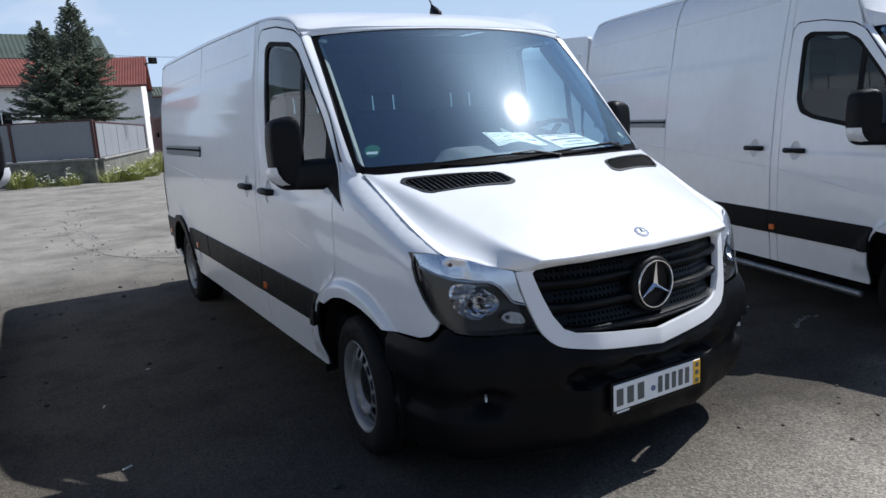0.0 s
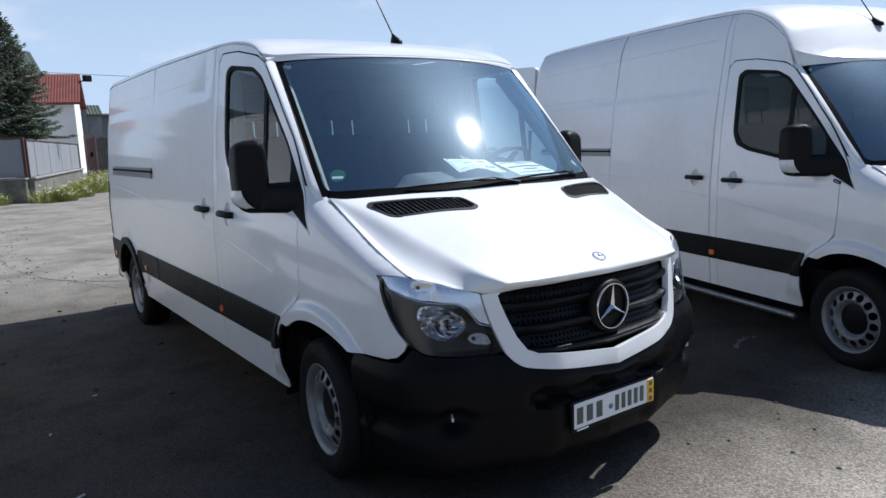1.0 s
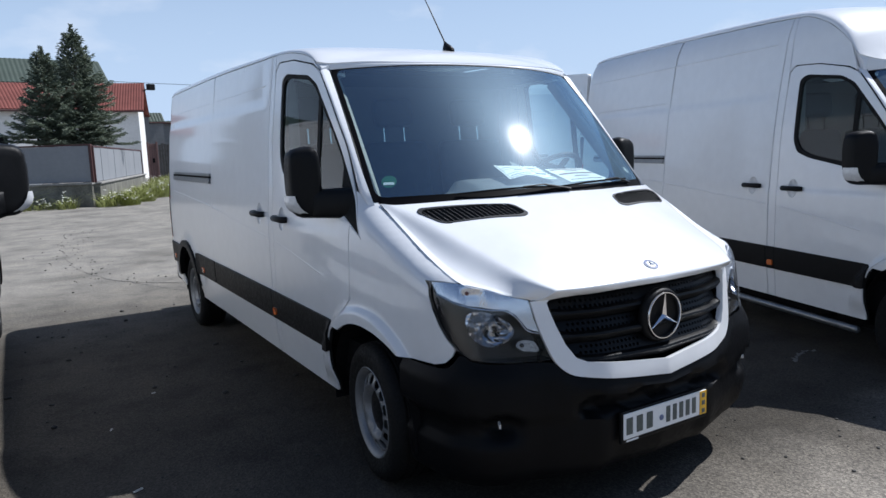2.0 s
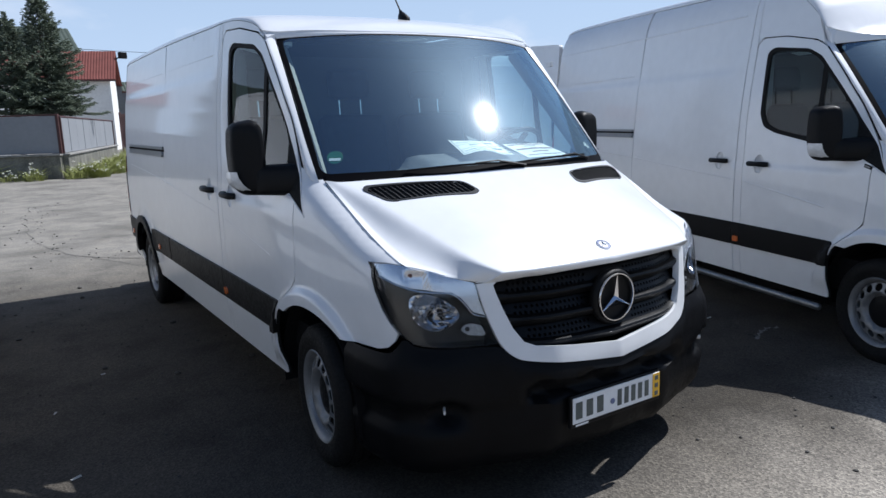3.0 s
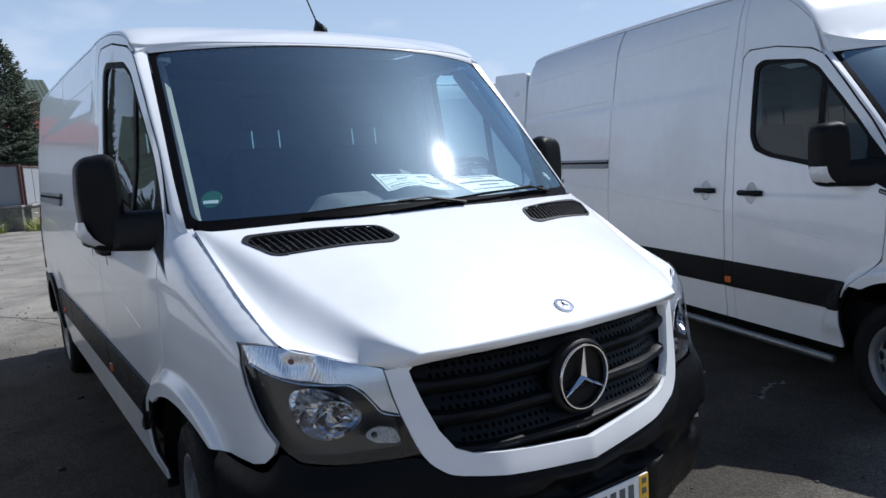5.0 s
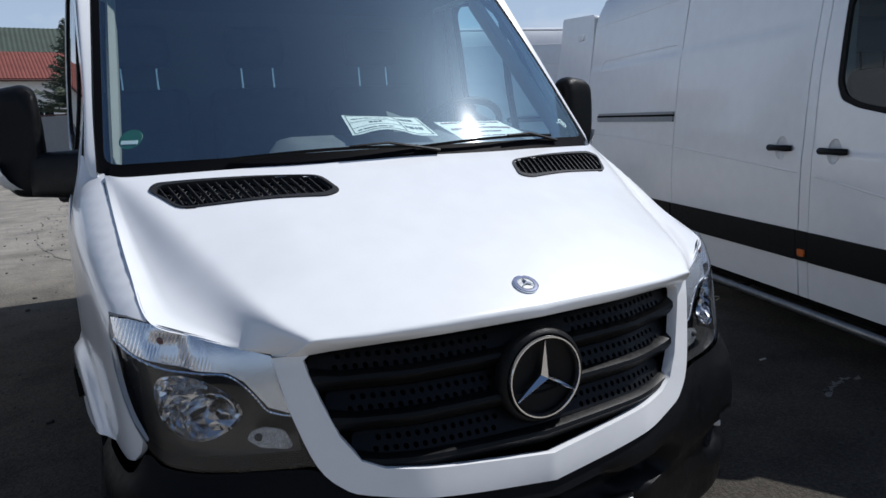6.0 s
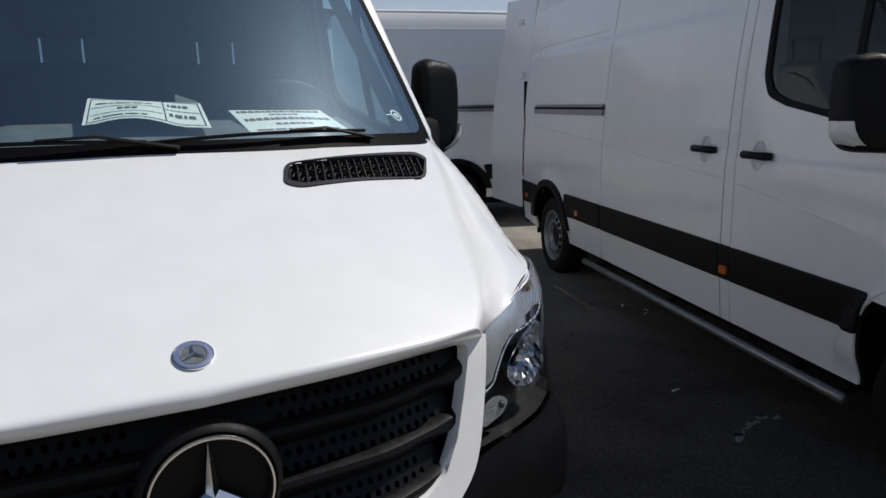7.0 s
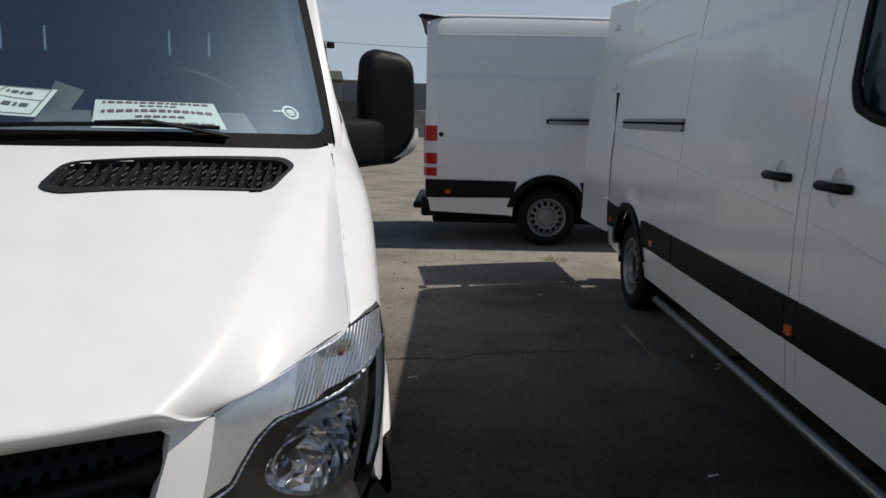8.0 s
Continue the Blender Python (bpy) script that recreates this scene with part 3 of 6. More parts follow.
        for w, dd in zip(W, D):
            w, dd = np.array(w), np.array(dd)
            mid = (w + dd) / 2 + np.array((0.012, -0.003, -0.001))
            rows.append([(sx * q[0], q[1], q[2]) for q in [w + np.array((-0.002, 0.02, -0.01))] + bend([tuple(w), tuple(mid), tuple(dd)], 4) + [tuple(dd + np.array((-0.005, 0.004, -0.002))), tuple(dd + np.array((-0.016, 0.055, -0.02)))]])
        # black tube along the pillar gap, painting in its shade
        seal = bend([(sx * (float(flank(np.array([y + 0.006]), np.array([z]), rear_wheel, L)[0]) - 0.0055), y + 0.0055, z - 0.003) for y, z in front], 5)
        part("door_seal_shade", tube(seal, 0.0062, 6), RUBBER, van, "black door edge strip, for seals and gap shade", 60)
        foot = [(q[0] - sx * 0.012, q[1] - 0.035, q[2] - 0.05) for q in rows[0]]
        head = [(q[0] - sx * 0.014, q[1] + 0.05, q[2] + 0.035) for q in rows[-1]]
        part("windscreen_pillar", loft([foot] + rows + [head]), WHITE, van, "", 50)
        # added blocks that keep light from leaking through the door and pillar gaps
        part("door_light_block", box(sx * 0.82 - 0.02, 1.12, 0.78, sx * 0.82 + 0.02, 2.20, 1.30, 0.01), DASH, van, "dark block added inside the door against sun leaks")
        part("pillar_light_block", box(sx * 0.84 - 0.035, 2.16, 0.62, sx * 0.84 + 0.035, 2.30, 2.04, 0.01), DASH, van, "dark block added inside the pillar against light leaks")
        # marker lamps
        for y, z in ((2.262, 0.618), (rear_wheel - 0.62, 0.625), (L - 0.28, 0.62)):
            add("marker_lamp", sheet("marker_lamp", rounded([(y - 0.028, z - 0.021), (y + 0.028, z - 0.021), (y + 0.028, z + 0.021), (y - 0.028, z + 0.021)], 0.010, 2), proud(sx, 0.022), 0.03, (), 0.02), ORANGE, van, "orange side marker lamp")
        # wheels and arches
        wheel(van, "front_wheel", sx * 0.852, FRONT_WHEEL, sx, full or sx < 0, 0.2 + sx, steer)
        wheel(van, "rear_wheel", sx * 0.865, rear_wheel, sx, full or sx < 0, 0.9 - sx, 0.0, STEEL if tail else None)
        for yw in (FRONT_WHEEL, rear_wheel):
            rows = [[(sx * x, yw + 0.44 * math.cos(t), 0.34 + 0.47 * math.sin(t)) for t in np.linspace(-0.12, math.pi + 0.12, 20)] for x in (0.965, 0.62)]
            rows.append([(sx * 0.61, yw + 0.02 * math.cos(t), 0.34 + 0.02 * math.sin(t)) for t in np.linspace(-0.12, math.pi + 0.12, 20)])
            part("wheel_liner", loft(rows), DARK, van, "black wheel arch liner", 60)

    # roof
    def roof_fn(a, y):
        a = np.asarray(a, float)
        ze, zc = interp(y, ZE), interp(y, ZC)
        xe = flank(y, ze, rear_wheel, L)
        s = np.sin(a * math.pi / 2)
        return xe * s, y, ze + (zc - ze) * np.power(np.maximum(np.cos(a * math.pi / 2), 0), 1.9 + (0.62 - 1.9) * sstep(1.5, 1.85, y))
    a0 = 0.998
    ys = list(np.linspace(1.60, L - 0.03, 12))
    front_line = []
    for x, y in bend([(-0.860, 1.640), (-0.797, 1.588), (-0.66, 1.530), (-0.5, 1.478), (-0.3, 1.439), (0, 1.423), (0.3, 1.439), (0.5, 1.478), (0.66, 1.530), (0.797, 1.588), (0.860, 1.640)], 3):
        xe = float(flank(np.array([y]), interp(np.array([y]), ZE), rear_wheel, L)[0])
        front_line.append((max(-a0, min(a0, math.asin(max(-1, min(1, x / xe))) * 2 / math.pi)), y))
    ys = [1.66, 1.74, 1.84] + ys[1:]
    roof_out = front_line + [(a0, y) for y in ys] + [(-a0, y) for y in reversed(ys)]
    # closed corner between roof, pillar and door frame
    for sx in (-1, 1):
        rows = []
        for y in np.linspace(1.60, 2.05, 9):
            ze = float(interp(y, ZE))
            xo = float(flank(np.array([y]), np.array([ze]), rear_wheel, L)[0])
            xi = xo - 0.14
            zi = float(roof_fn(np.array([math.asin(xi / xo) * 2 / math.pi]), np.array([y]))[2][0])
            rows.append([(sx * xi, y, 2.0), (sx * xi, y, zi - 0.012), (sx * (xo - 0.05), y, (zi + ze) / 2 - 0.012), (sx * (xo - 0.010), y, ze - 0.010), (sx * (xo - 0.020), y, 2.03 if ze > 2.06 else ze - 0.03)])
        part("cab_corner", loft(rows, True, True), WHITE, van, "", 50)
    roof_ob = add("roof", sheet("roof", roof_out, roof_fn, 0.06, (), 0.014, centre=(0, 3, 0)), WHITE)

    # windscreen with its black edge, from the scuttle to the roof
    def screen(a, b):
        a, b = np.asarray(a, float), np.asarray(b, float)
        k = np.abs(a) ** 2.4
        y0, z0, y1, z1 = 0.722 + 0.261 * k, 1.362 - 0.010 * k, 1.425 + 0.167 * k, 2.070 - 0.024 * k
        n = 0.014 * np.sin(math.pi * b)
        return (0.872 - 0.078 * b) * a, y0 + (y1 - y0) * b - 0.72 * n, z0 + (z1 - z0) * b + 0.70 * n
    edge = rounded([(-1.024, 0.0), (1.024, 0.0), (1.030, 0.995), (-1.030, 0.995)], 0.02, 3)
    clear = rounded([(-0.999, 0.030), (0.999, 0.030), (1.002, 0.975), (-1.002, 0.975)], 0.05, 4)
    add("windscreen_edge", sheet("windscreen_edge", edge, screen, 0.05, [clear], 0.012, centre=(0, 3, 0)), BORDER, van, "black windscreen seal and printed border")
    pane = add("windscreen", sheet("windscreen", clear, screen, 0.05, (), 0.004, centre=(0, 3, 0), pane=True), WINDSCREEN, van, "sloping windscreen glass reflecting the sky")
    pane.visible_shadow = False
    # painted header between the glass and the roof
    rows = []
    for a, y in front_line:
        p = [float(q[0]) for q in roof_fn(np.array([a]), np.array([y]))]
        sa = max(-1.028, min(1.028, p[0] / 0.797))
        q = [float(v[0]) for v in screen(np.array([sa]), np.array([0.985]))]
        rows.append([(q[0], q[1] + 0.004, q[2] - 0.012), (q[0], q[1], q[2] + 0.004), ((p[0] + q[0]) / 2, (p[1] + q[1]) / 2, p[2] * 0.58 + q[2] * 0.42), (p[0], p[1] + 0.006, p[2] + 0.001)])
    part("roof_header", loft(rows), WHITE, roof_ob, "", 50)

    # bonnet: a raised middle with a crease to each side that falls away to the lamps
    HOOD = [(-0.1, 0.955), (0.02, 1.012), (0.065, 1.038), (0.105, 1.060), (0.30, 1.163), (0.55, 1.282), (0.80, 1.392), (1.0, 1.470)]

    def bonnet(x, y):
        return x, y, interp(y, HOOD) - 0.075 * (np.abs(x) / 0.75) ** 2 - 0.016 * sstep(0.45, 0.75, np.abs(x)) * sstep(0.15, 0.35, y) * (1 - sstep(0.45, 0.80, y))
    fine = 14 if full else 6
    C = [np.array((x, y, float(bonnet(x, y)[2]))) for x, y in bend([(0.545, 0.105), (0.600, 0.180), (0.642, 0.275), (0.692, 0.42), (0.748, 0.586), (0.800, 0.75), (0.838, 0.905)], fine)]
    E = [np.array(q) for q in bend([(0.604, 0.192, 0.977), (0.665, 0.220, 0.993), (0.748, 0.272, 1.021), (0.831, 0.348, 1.052), (0.850, 0.54, 1.130), (0.864, 0.75, 1.240), (0.872, 0.955, 1.347)], fine)]
    corner = np.array((0.562, 0.156, 0.973))
    us = list(np.linspace(0, 1, 90 if full else 46))
    ws = [(q + 1) / 14 for q in range(14)]
    rows = []
    for i, (c, e) in enumerate(zip(C, E)):
        k = i / (len(C) - 1)
        sag, dip = 0.050 + 0.135 * k, 2.2 + 0.9 * float(sstep(0.0, 0.25, k))
        flank_pts = [c + (e - c) * w + np.array((0, 0, (e[2] - c[2]) * (1 - (1 - w) ** dip - w))) for w in ws]
        mid = []
        for u in us:
            x = c[0] * (1 - u)
            y = c[1] - sag * (1 - (x / c[0]) ** 2.2)
            mid.append(np.array((x, y, float(bonnet(x, y)[2]))))
        # the crease is crisp at the grille and softens towards the screen
        run = np.array(mid[::-1] + flank_pts)
        crest = len(mid) - 1
        lo_, hi_ = max(1, crest - (24 if full else 12)), crest + 9
        for _ in range(int(5 + 16 * k)):
            run[lo_:hi_] += 0.25 * (run[lo_ - 1:hi_ - 1] + run[lo_ + 1:hi_ + 1] - 2 * run[lo_:hi_])
        mid, flank_pts = [q for q in run[:crest + 1]][::-1], [q for q in run[crest + 1:]]
        rows.append([q * np.array((-1, 1, 1)) for q in reversed(flank_pts)] + [q * np.array((-1, 1, 1)) for q in mid] + [q for q in reversed(mid)][1:] + flank_pts)
    lip, first = [], rows[0]
    for step in (1.0, 0.93, 0.85, 0.75, 0.64, 0.52, 0.40, 0.28, 0.14):
        line = []
        for q in first:
            ax, sg = abs(q[0]), 1 if q[0] >= 0 else -1
            if ax <= 0.5451:
                x = ax * 0.562 / 0.545
                low = np.array((sg * x, float(interp(x, [(0, 0.042), (0.25, 0.066), (0.44, 0.112), (0.562, 0.156), (0.7, 0.24)])), float(interp(x, [(0, 0.995), (0.3, 0.990), (0.48, 0.981), (0.562, 0.974), (0.7, 0.98)]))))
            else:
                w = min(1.0, (ax - 0.545) / (0.604 - 0.545))
                low = corner + (E[0] - corner) * w
                low[0] *= sg
            # rolls over from the bonnet's own slope into the grille's upper edge
            nose_tip = q + np.array((0, -0.027, -0.011)) * (1.0 - 0.6 * float(sstep(0.40, 0.56, ax)))
            line.append(q * (1 - step) ** 2 + nose_tip * 2 * step * (1 - step) + low * step ** 2)
        lip.append(line)
    tuck = [[q + np.array((0, 0.02, -0.004)) for q in lip[0]]]
    back = [[q + np.array((0, 0.02, -0.03)) for q in rows[-1]]]
    bm = loft(tuck + lip + rows + back)
    vent = rounded([(0.322, 0.666), (0.752, 0.812), (0.775, 0.786), (0.712, 0.662), (0.330, 0.556), (0.292, 0.571)], [0.03, 0.03, 0.02, 0.03, 0.03, 0.02], 3)
    vc = (sum(p[0] for p in vent) / len(vent), sum(p[1] for p in vent) / len(vent))
    inner_vent = [(vc[0] + (x - vc[0]) * 0.945, vc[1] + (y - vc[1]) * 0.85) for x, y in vent]
    cut = []
    for f in bm.faces:
        q = f.calc_center_median()
        if q.z > 1.1 and bool(inside(np.array([abs(q.x)]), np.array([q.y]), [(vc[0] + (x - vc[0]) * 0.972, vc[1] + (y - vc[1]) * 0.94) for x, y in vent])[0]):
            cut.append(f)
    bmesh.ops.delete(bm, geom=cut, context="FACES")
    bon = part("bonnet", bm, WHITE, van, "", 70)
    # black tubes below the bonnet edges, put in as the shade of the gaps
    for sx in (-1, 1):
        part("bonnet_gap_shade", tube([(sx * (q[0] + 0.003), q[1], q[2] - 0.014) for q in E[3 * fine + fine // 2::2]], 0.0048, 6), RUBBER, van, "black strip painting shade into the bonnet gap", 60)
    for sx in (-1, 1):
        vn = add("bonnet_vent", sheet("bonnet_vent", [(x * sx, y) for x, y in vent], lambda x, y: (x, y, bonnet(x, y)[2] + 0.004), 0.03, [[(x * sx, y) for x, y in inner_vent]], 0.03, centre=(0, 0.6, 0)), SUNPLASTIC, bon, "black slatted air vent")
        add("vent_floor", sheet("vent_floor", [(x * sx, y) for x, y in vent], lambda x, y: (x, y, bonnet(x, y)[2] - 0.022), 0.05, (), 0.004, centre=(0, 0.6, 0)), DARK, vn)
        for k in range(18):
            x = 0.318 + 0.414 * k / 17
            yc = 0.613 + (x - 0.322) * 0.318
            a_, b_ = (x - 0.012, yc - 0.050), (x + 0.012, yc + 0.050)
            (ax, ay, az), (bx, by, bz) = [(q[0] * sx, q[1], float(bonnet(q[0], q[1])[2])) for q in (a_, b_)]
            t = 0.0026
            bars = [[(px - t, py, pz - 0.014), (px + t, py, pz - 0.014), (px + t * 0.5, py, pz - 0.002), (px - t * 0.5, py, pz - 0.002)] for px, py, pz in ((ax, ay, az - 0.003), ((ax + bx) / 2, (ay + by) / 2, (az + bz) / 2), (bx, by, bz))]
            part("slat", loft(bars, True, True), SUNPLASTIC, vn)
        if full:
            # zigzag mesh below the slats
            mesh = []
            for row in range(5):
                pts = []
                for k in range(47):
                    x = 0.312 + 0.43 * k / 46
                    y = 0.613 + (x - 0.322) * 0.318 + (row - 2) * 0.022 + 0.006 * (1 if k % 2 else -1)
                    pts.append((x * sx, y, float(bonnet(x, y)[2]) - 0.0135))
                mesh.append(tube(pts, 0.0022, 4))
            part("vent_mesh", join(*mesh), SUNPLASTIC, vn, "black mesh below the slats")
    # rear end
    zt = float(interp(L - 0.02, ZE))
    rear_w = float(flank(np.array([L - 0.02]), np.array([1.2]), rear_wheel, L)[0]) - 0.02

    def tail_fn(x, z):
        return x, L - 0.015 + 0.0 * np.asarray(z), z
    for sx in (-1, 1):
        if open_door and sx < 0:
            continue
        o = [(sx * 0.006, 0.45), (sx * rear_w, 0.45), (sx * rear_w, 1.3), (sx * (rear_w - 0.09), zt), (sx * 0.006, zt + 0.05)]
        add("rear_door", sheet("rear_door", rounded(o, 0.03, 3), tail_fn, 0.2, (), 0.04, centre=(0, 0, 1)), WHITE)
    if open_door:
        # the right rear door, swung open out of line with the flank
        dw = 0.90
        hinge = new("rear_door", None)
        hinge.parent = van
        hinge.matrix_local = Matrix.Translation((-0.93, L + 0.0, 0)) @ Matrix.Rotation(radians(open_door), 4, "Z")
        tagged(hinge, "white rear door standing open")
        o = rounded([(0.0, 0.46), (dw, 0.46), (dw, zt + 0.02), (0.10, zt - 0.04), (0.0, 1.4)], 0.05, 4)
        add("door_skin", sheet("door_skin", o, lambda x, z: (x, 0.03 + 0.0 * np.asarray(z) - 0.19 * sstep(1.1, 2.7, z), z), 0.1, (), 0.05, centre=(0.4, -1, 1)), WHITE, hinge)
        for z in (0.75, 1.75, 2.25):
            part("hinge_strap", box(-0.06, 0.035, z - 0.03, 0.05, 0.07, z + 0.03, 0.008), WHITE, hinge)
        part("door_seal_shade", box(0.0, -0.035, 0.70, 0.010, 0.02, 1.70, 0.004), RUBBER, hinge, "black door edge strip, for seals and gap shade")
        part("door_lock", box(dw - 0.035, -0.055, 1.555, dw + 0.004, -0.02, 1.64, 0.006), PLASTIC, hinge, "black door lock")
        part("door_latch", box(dw - 0.05, -0.075, 1.185, dw + 0.012, -0.025, 1.225, 0.008), PLASTIC, hinge, "black latch")
        part("door_liner", box(0.10, -0.032, 0.56, dw - 0.12, -0.022, 1.12, 0.004), WHITE, hinge)
    # underbody and inner shell, dark
    part("underbody", box(-0.84, 0.25, 0.24, 0.84, L - 0.1, 0.40, 0.03), DARK, van, "dark underbody")
    part("bulkhead", box(-0.90, 2.30, 0.40, 0.90, 2.34, 2.08), TRIM, van, "grey cab bulkhead")
    part("cab_floor", box(-0.90, 0.45, 0.40, 0.90, 2.30, 0.62), DARK, van)
    # unseen boxes added to stop sun leaking through the hollow nose
    part("nose_light_block", join(box(-0.56, 0.20, 0.30, 0.56, 0.62, 0.93, 0.03), box(-0.66, 0.30, 0.38, 0.66, 0.62, 0.90, 0.03)), DARK, van)
    part("firewall", box(-0.80, 0.62, 0.45, 0.80, 0.70, 1.18), DARK, van)
    build_front(van)
    build_cab(van, full)
    for sx in (-1, 1):
        build_mirror(van, sx, *mirror)
    build_trim(van, roof_fn, screen, bonnet, side(-1), rear_wheel, L, tail, full)
    van.matrix_world = m
    return van


def handle(door, fn, y, z, sx):
    """A black pull handle with a white finger cup behind it."""
    x = abs(float(fn(np.array([y]), np.array([z]))[0][0]))
    bar = tube([(sx * (x + 0.002), y - 0.098, z), (sx * (x + 0.026), y - 0.08, z + 0.001), (sx * (x + 0.036), y, z + 0.002), (sx * (x + 0.026), y + 0.08, z + 0.001), (sx * (x + 0.002), y + 0.098, z)], [0.017, 0.020, 0.017, 0.020, 0.017], 10)
    part("door_handle", bar, PLASTIC, door, "black plastic pull handle", 60)
    cup = sheet("finger_cup", cup_line(y, z), lambda a, b: (sx * (np.abs(fn(a, b)[0]) - 0.024 * np.clip(1.02 - ((a - y) / 0.052) ** 2 - ((b - z) / 0.070) ** 2, 0, 1) ** 0.7), a, b), 0.012, (), 0.001)
    link("finger_cup", cup, WHITE, door)


def cup_line(y, z):
    """Outline of the hollow behind a door handle."""
    return circle(y, z, 0.052, 24, 0.070)


def build_front(van):
    """Grille with its ring star, painted surround, bumper, number plate and headlamps."""
    def at(d):
        return lambda x, z: (x, nose(x, z)[1] + d, z)
    centre = (0, 1.5, 0.8)
    outer = [(0.606, 0.972), (0.594, 0.900), (0.575, 0.822), (0.543, 0.731), (0.500, 0.682), (0.440, 0.656), (0.25, 0.628), (0.0, 0.602)]
    inner = [(0.0, 0.668), (0.25, 0.694), (0.405, 0.712), (0.452, 0.733), (0.490, 0.790), (0.520, 0.87), (0.540, 0.935), (0.545, 0.962), (0.530, 0.974), (0.44, 0.983), (0.2, 0.9915), (0.0, 0.995)]
    outer = bend(outer, 3)
    surround = outer + [(-x, z) for x, z in reversed(outer[:-1])]
    opening = inner + [(-x, z) for x, z in reversed(inner[1:-1])]
    top = [(-0.603, 0.972), (-0.56, 0.974), (-0.45, 0.986), (-0.3, 0.993), (0, 0.999), (0.3, 0.993), (0.45, 0.986), (0.56, 0.974), (0.603, 0.972)]
    ring = surround + top[1:-1]
    link("grille_surround", sheet("grille_surround", ring, at(-0.010), 0.025, [opening], 0.03, centre), WHITE, van, "white painted grille surround")
    g = link("grille", sheet("grille", opening, at(0.062), 0.05, (), 0.01, centre), DARK, van, "black plastic radiator grille")
    for k, (z0, xe, xh) in enumerate(((0.962, 0.545, 0.485), (0.868, 0.525, 0.460), (0.774, 0.490, 0.415))):
        xs = np.linspace(-xe, xe, 61)
        rows = []
        for x in xs:
            drop = -0.010 * (1 - abs(x) / xe) if k == 2 else 0.004 * (1 - abs(x) / xe)
            zz = z0 + drop
            yb = float(nose(np.array([x]), np.array([zz - 0.06]))[1][0])
            fl = 0.5 + 0.5 * math.cos(min(1, max(0, (abs(x) - xh + 0.03) / 0.09)) * math.pi)
            lift = 0.010 * (1 - fl)
            rows.append([(x, yb + 0.058, zz - 0.035 + lift), (x, yb + 0.024, zz - 0.040 + lift), (x, yb + 0.008, zz - 0.047 + lift * 0.8), (x, yb + 0.004, zz - 0.056 + lift * 0.3), (x, yb + 0.010, zz - 0.066), (x, yb + 0.026, zz - 0.084), (x, yb + 0.06, zz - 0.088)])
        part("grille_bar", loft(rows, False, True), GRILLE, g, "", 35)
        strip = rounded([(-xh - 0.05, z0 - 0.046), (xh + 0.05, z0 - 0.046), (xh + 0.035, z0 + 0.004), (-xh - 0.035, z0 + 0.004)], 0.012, 3)
        holes = []
        n = int(xh / 0.0215)
        for i in range(-n, n + 1):
            for j, zz in enumerate((z0 - 0.033, z0 - 0.011)):
                x = (i + 0.5 * j) * 0.0215
                if 0.118 < abs(x) < xh - 0.005:
                    holes.append(circle(x, zz, 0.0063, 8))
        link("mesh_strip", sheet("mesh_strip", strip, lambda x, z, z0=z0: (x, nose(x, z)[1] + 0.022 + 0.45 * (z - z0 + 0.046), z), 0.03, holes, 0.005, centre), GRILLE, g, "perforated black grille strip")
    # ring with three spokes
    sy, sz = 0.026, 0.850
    e = new("ring_badge", None)
    e.parent = van
    tagged(e, "large chrome ring badge with three spokes")
    part("badge_cup", moved(lathe([(0.0, 0.045), (0.100, 0.045), (0.116, 0.040), (0.119, 0.020), (0.113, 0.004), (0.106, 0.0), (0.100, 0.014), (0.0, 0.020)], 64, "Y"), Matrix.Translation((0, sy + 0.004, sz))), PLASTIC, e, "black plastic cup", 40)
    part("badge_ring", moved(lathe([(0.0935, 0.010), (0.0942, 0.002), (0.0965, -0.003), (0.1000, -0.003), (0.1025, 0.003), (0.1025, 0.012), (0.0935, 0.010)], 72, "Y"), Matrix.Translation((0, sy, sz))), CHROME, e, "chrome ring", 50)
    star = bmesh.new()
    for k in range(3):
        a = math.radians(90 + 120 * k)
        d, p = Vector((math.cos(a), 0, math.sin(a))), Vector((-math.sin(a), 0, math.cos(a)))
        c = Vector((0, sy, sz))
        base_l, base_r = c + (d * 0.5 + p * 0.866).normalized() * 0.0125, c + (d * 0.5 - p * 0.866).normalized() * 0.0125
        tip = c + d * 0.093
        vs = [star.verts.new(q) for q in (c + Vector((0, -0.010, 0)), base_l + Vector((0, 0.004, 0)), tip + Vector((0, -0.001, 0)) + p * 0.0012, tip + Vector((0, -0.001, 0)) - p * 0.0012, base_r + Vector((0, 0.004, 0)))]
        mid = star.verts.new(tip + Vector((0, -0.004, 0)))
        for f in ((vs[0], vs[1], vs[2], mid), (vs[0], mid, vs[3], vs[4])):
            star.faces.new(f)
        bk = [star.verts.new(q) for q in (c + Vector((0, 0.012, 0)), base_l + Vector((0, 0.012, 0)), tip + Vector((0, 0.008, 0)) + p * 0.0012, tip + Vector((0, 0.008, 0)) - p * 0.0012, base_r + Vector((0, 0.012, 0)))]
        star.faces.new((vs[1], bk[1], bk[2], vs[2]))
        star.faces.new((vs[3], bk[3], bk[4], vs[4]))
        star.faces.new((vs[2], bk[2], bk[3], vs[3], mid))
    bmesh.ops.recalc_face_normals(star, faces=star.faces)
    part("badge_spokes", star, CHROME, e, "chrome three-pointed spokes")

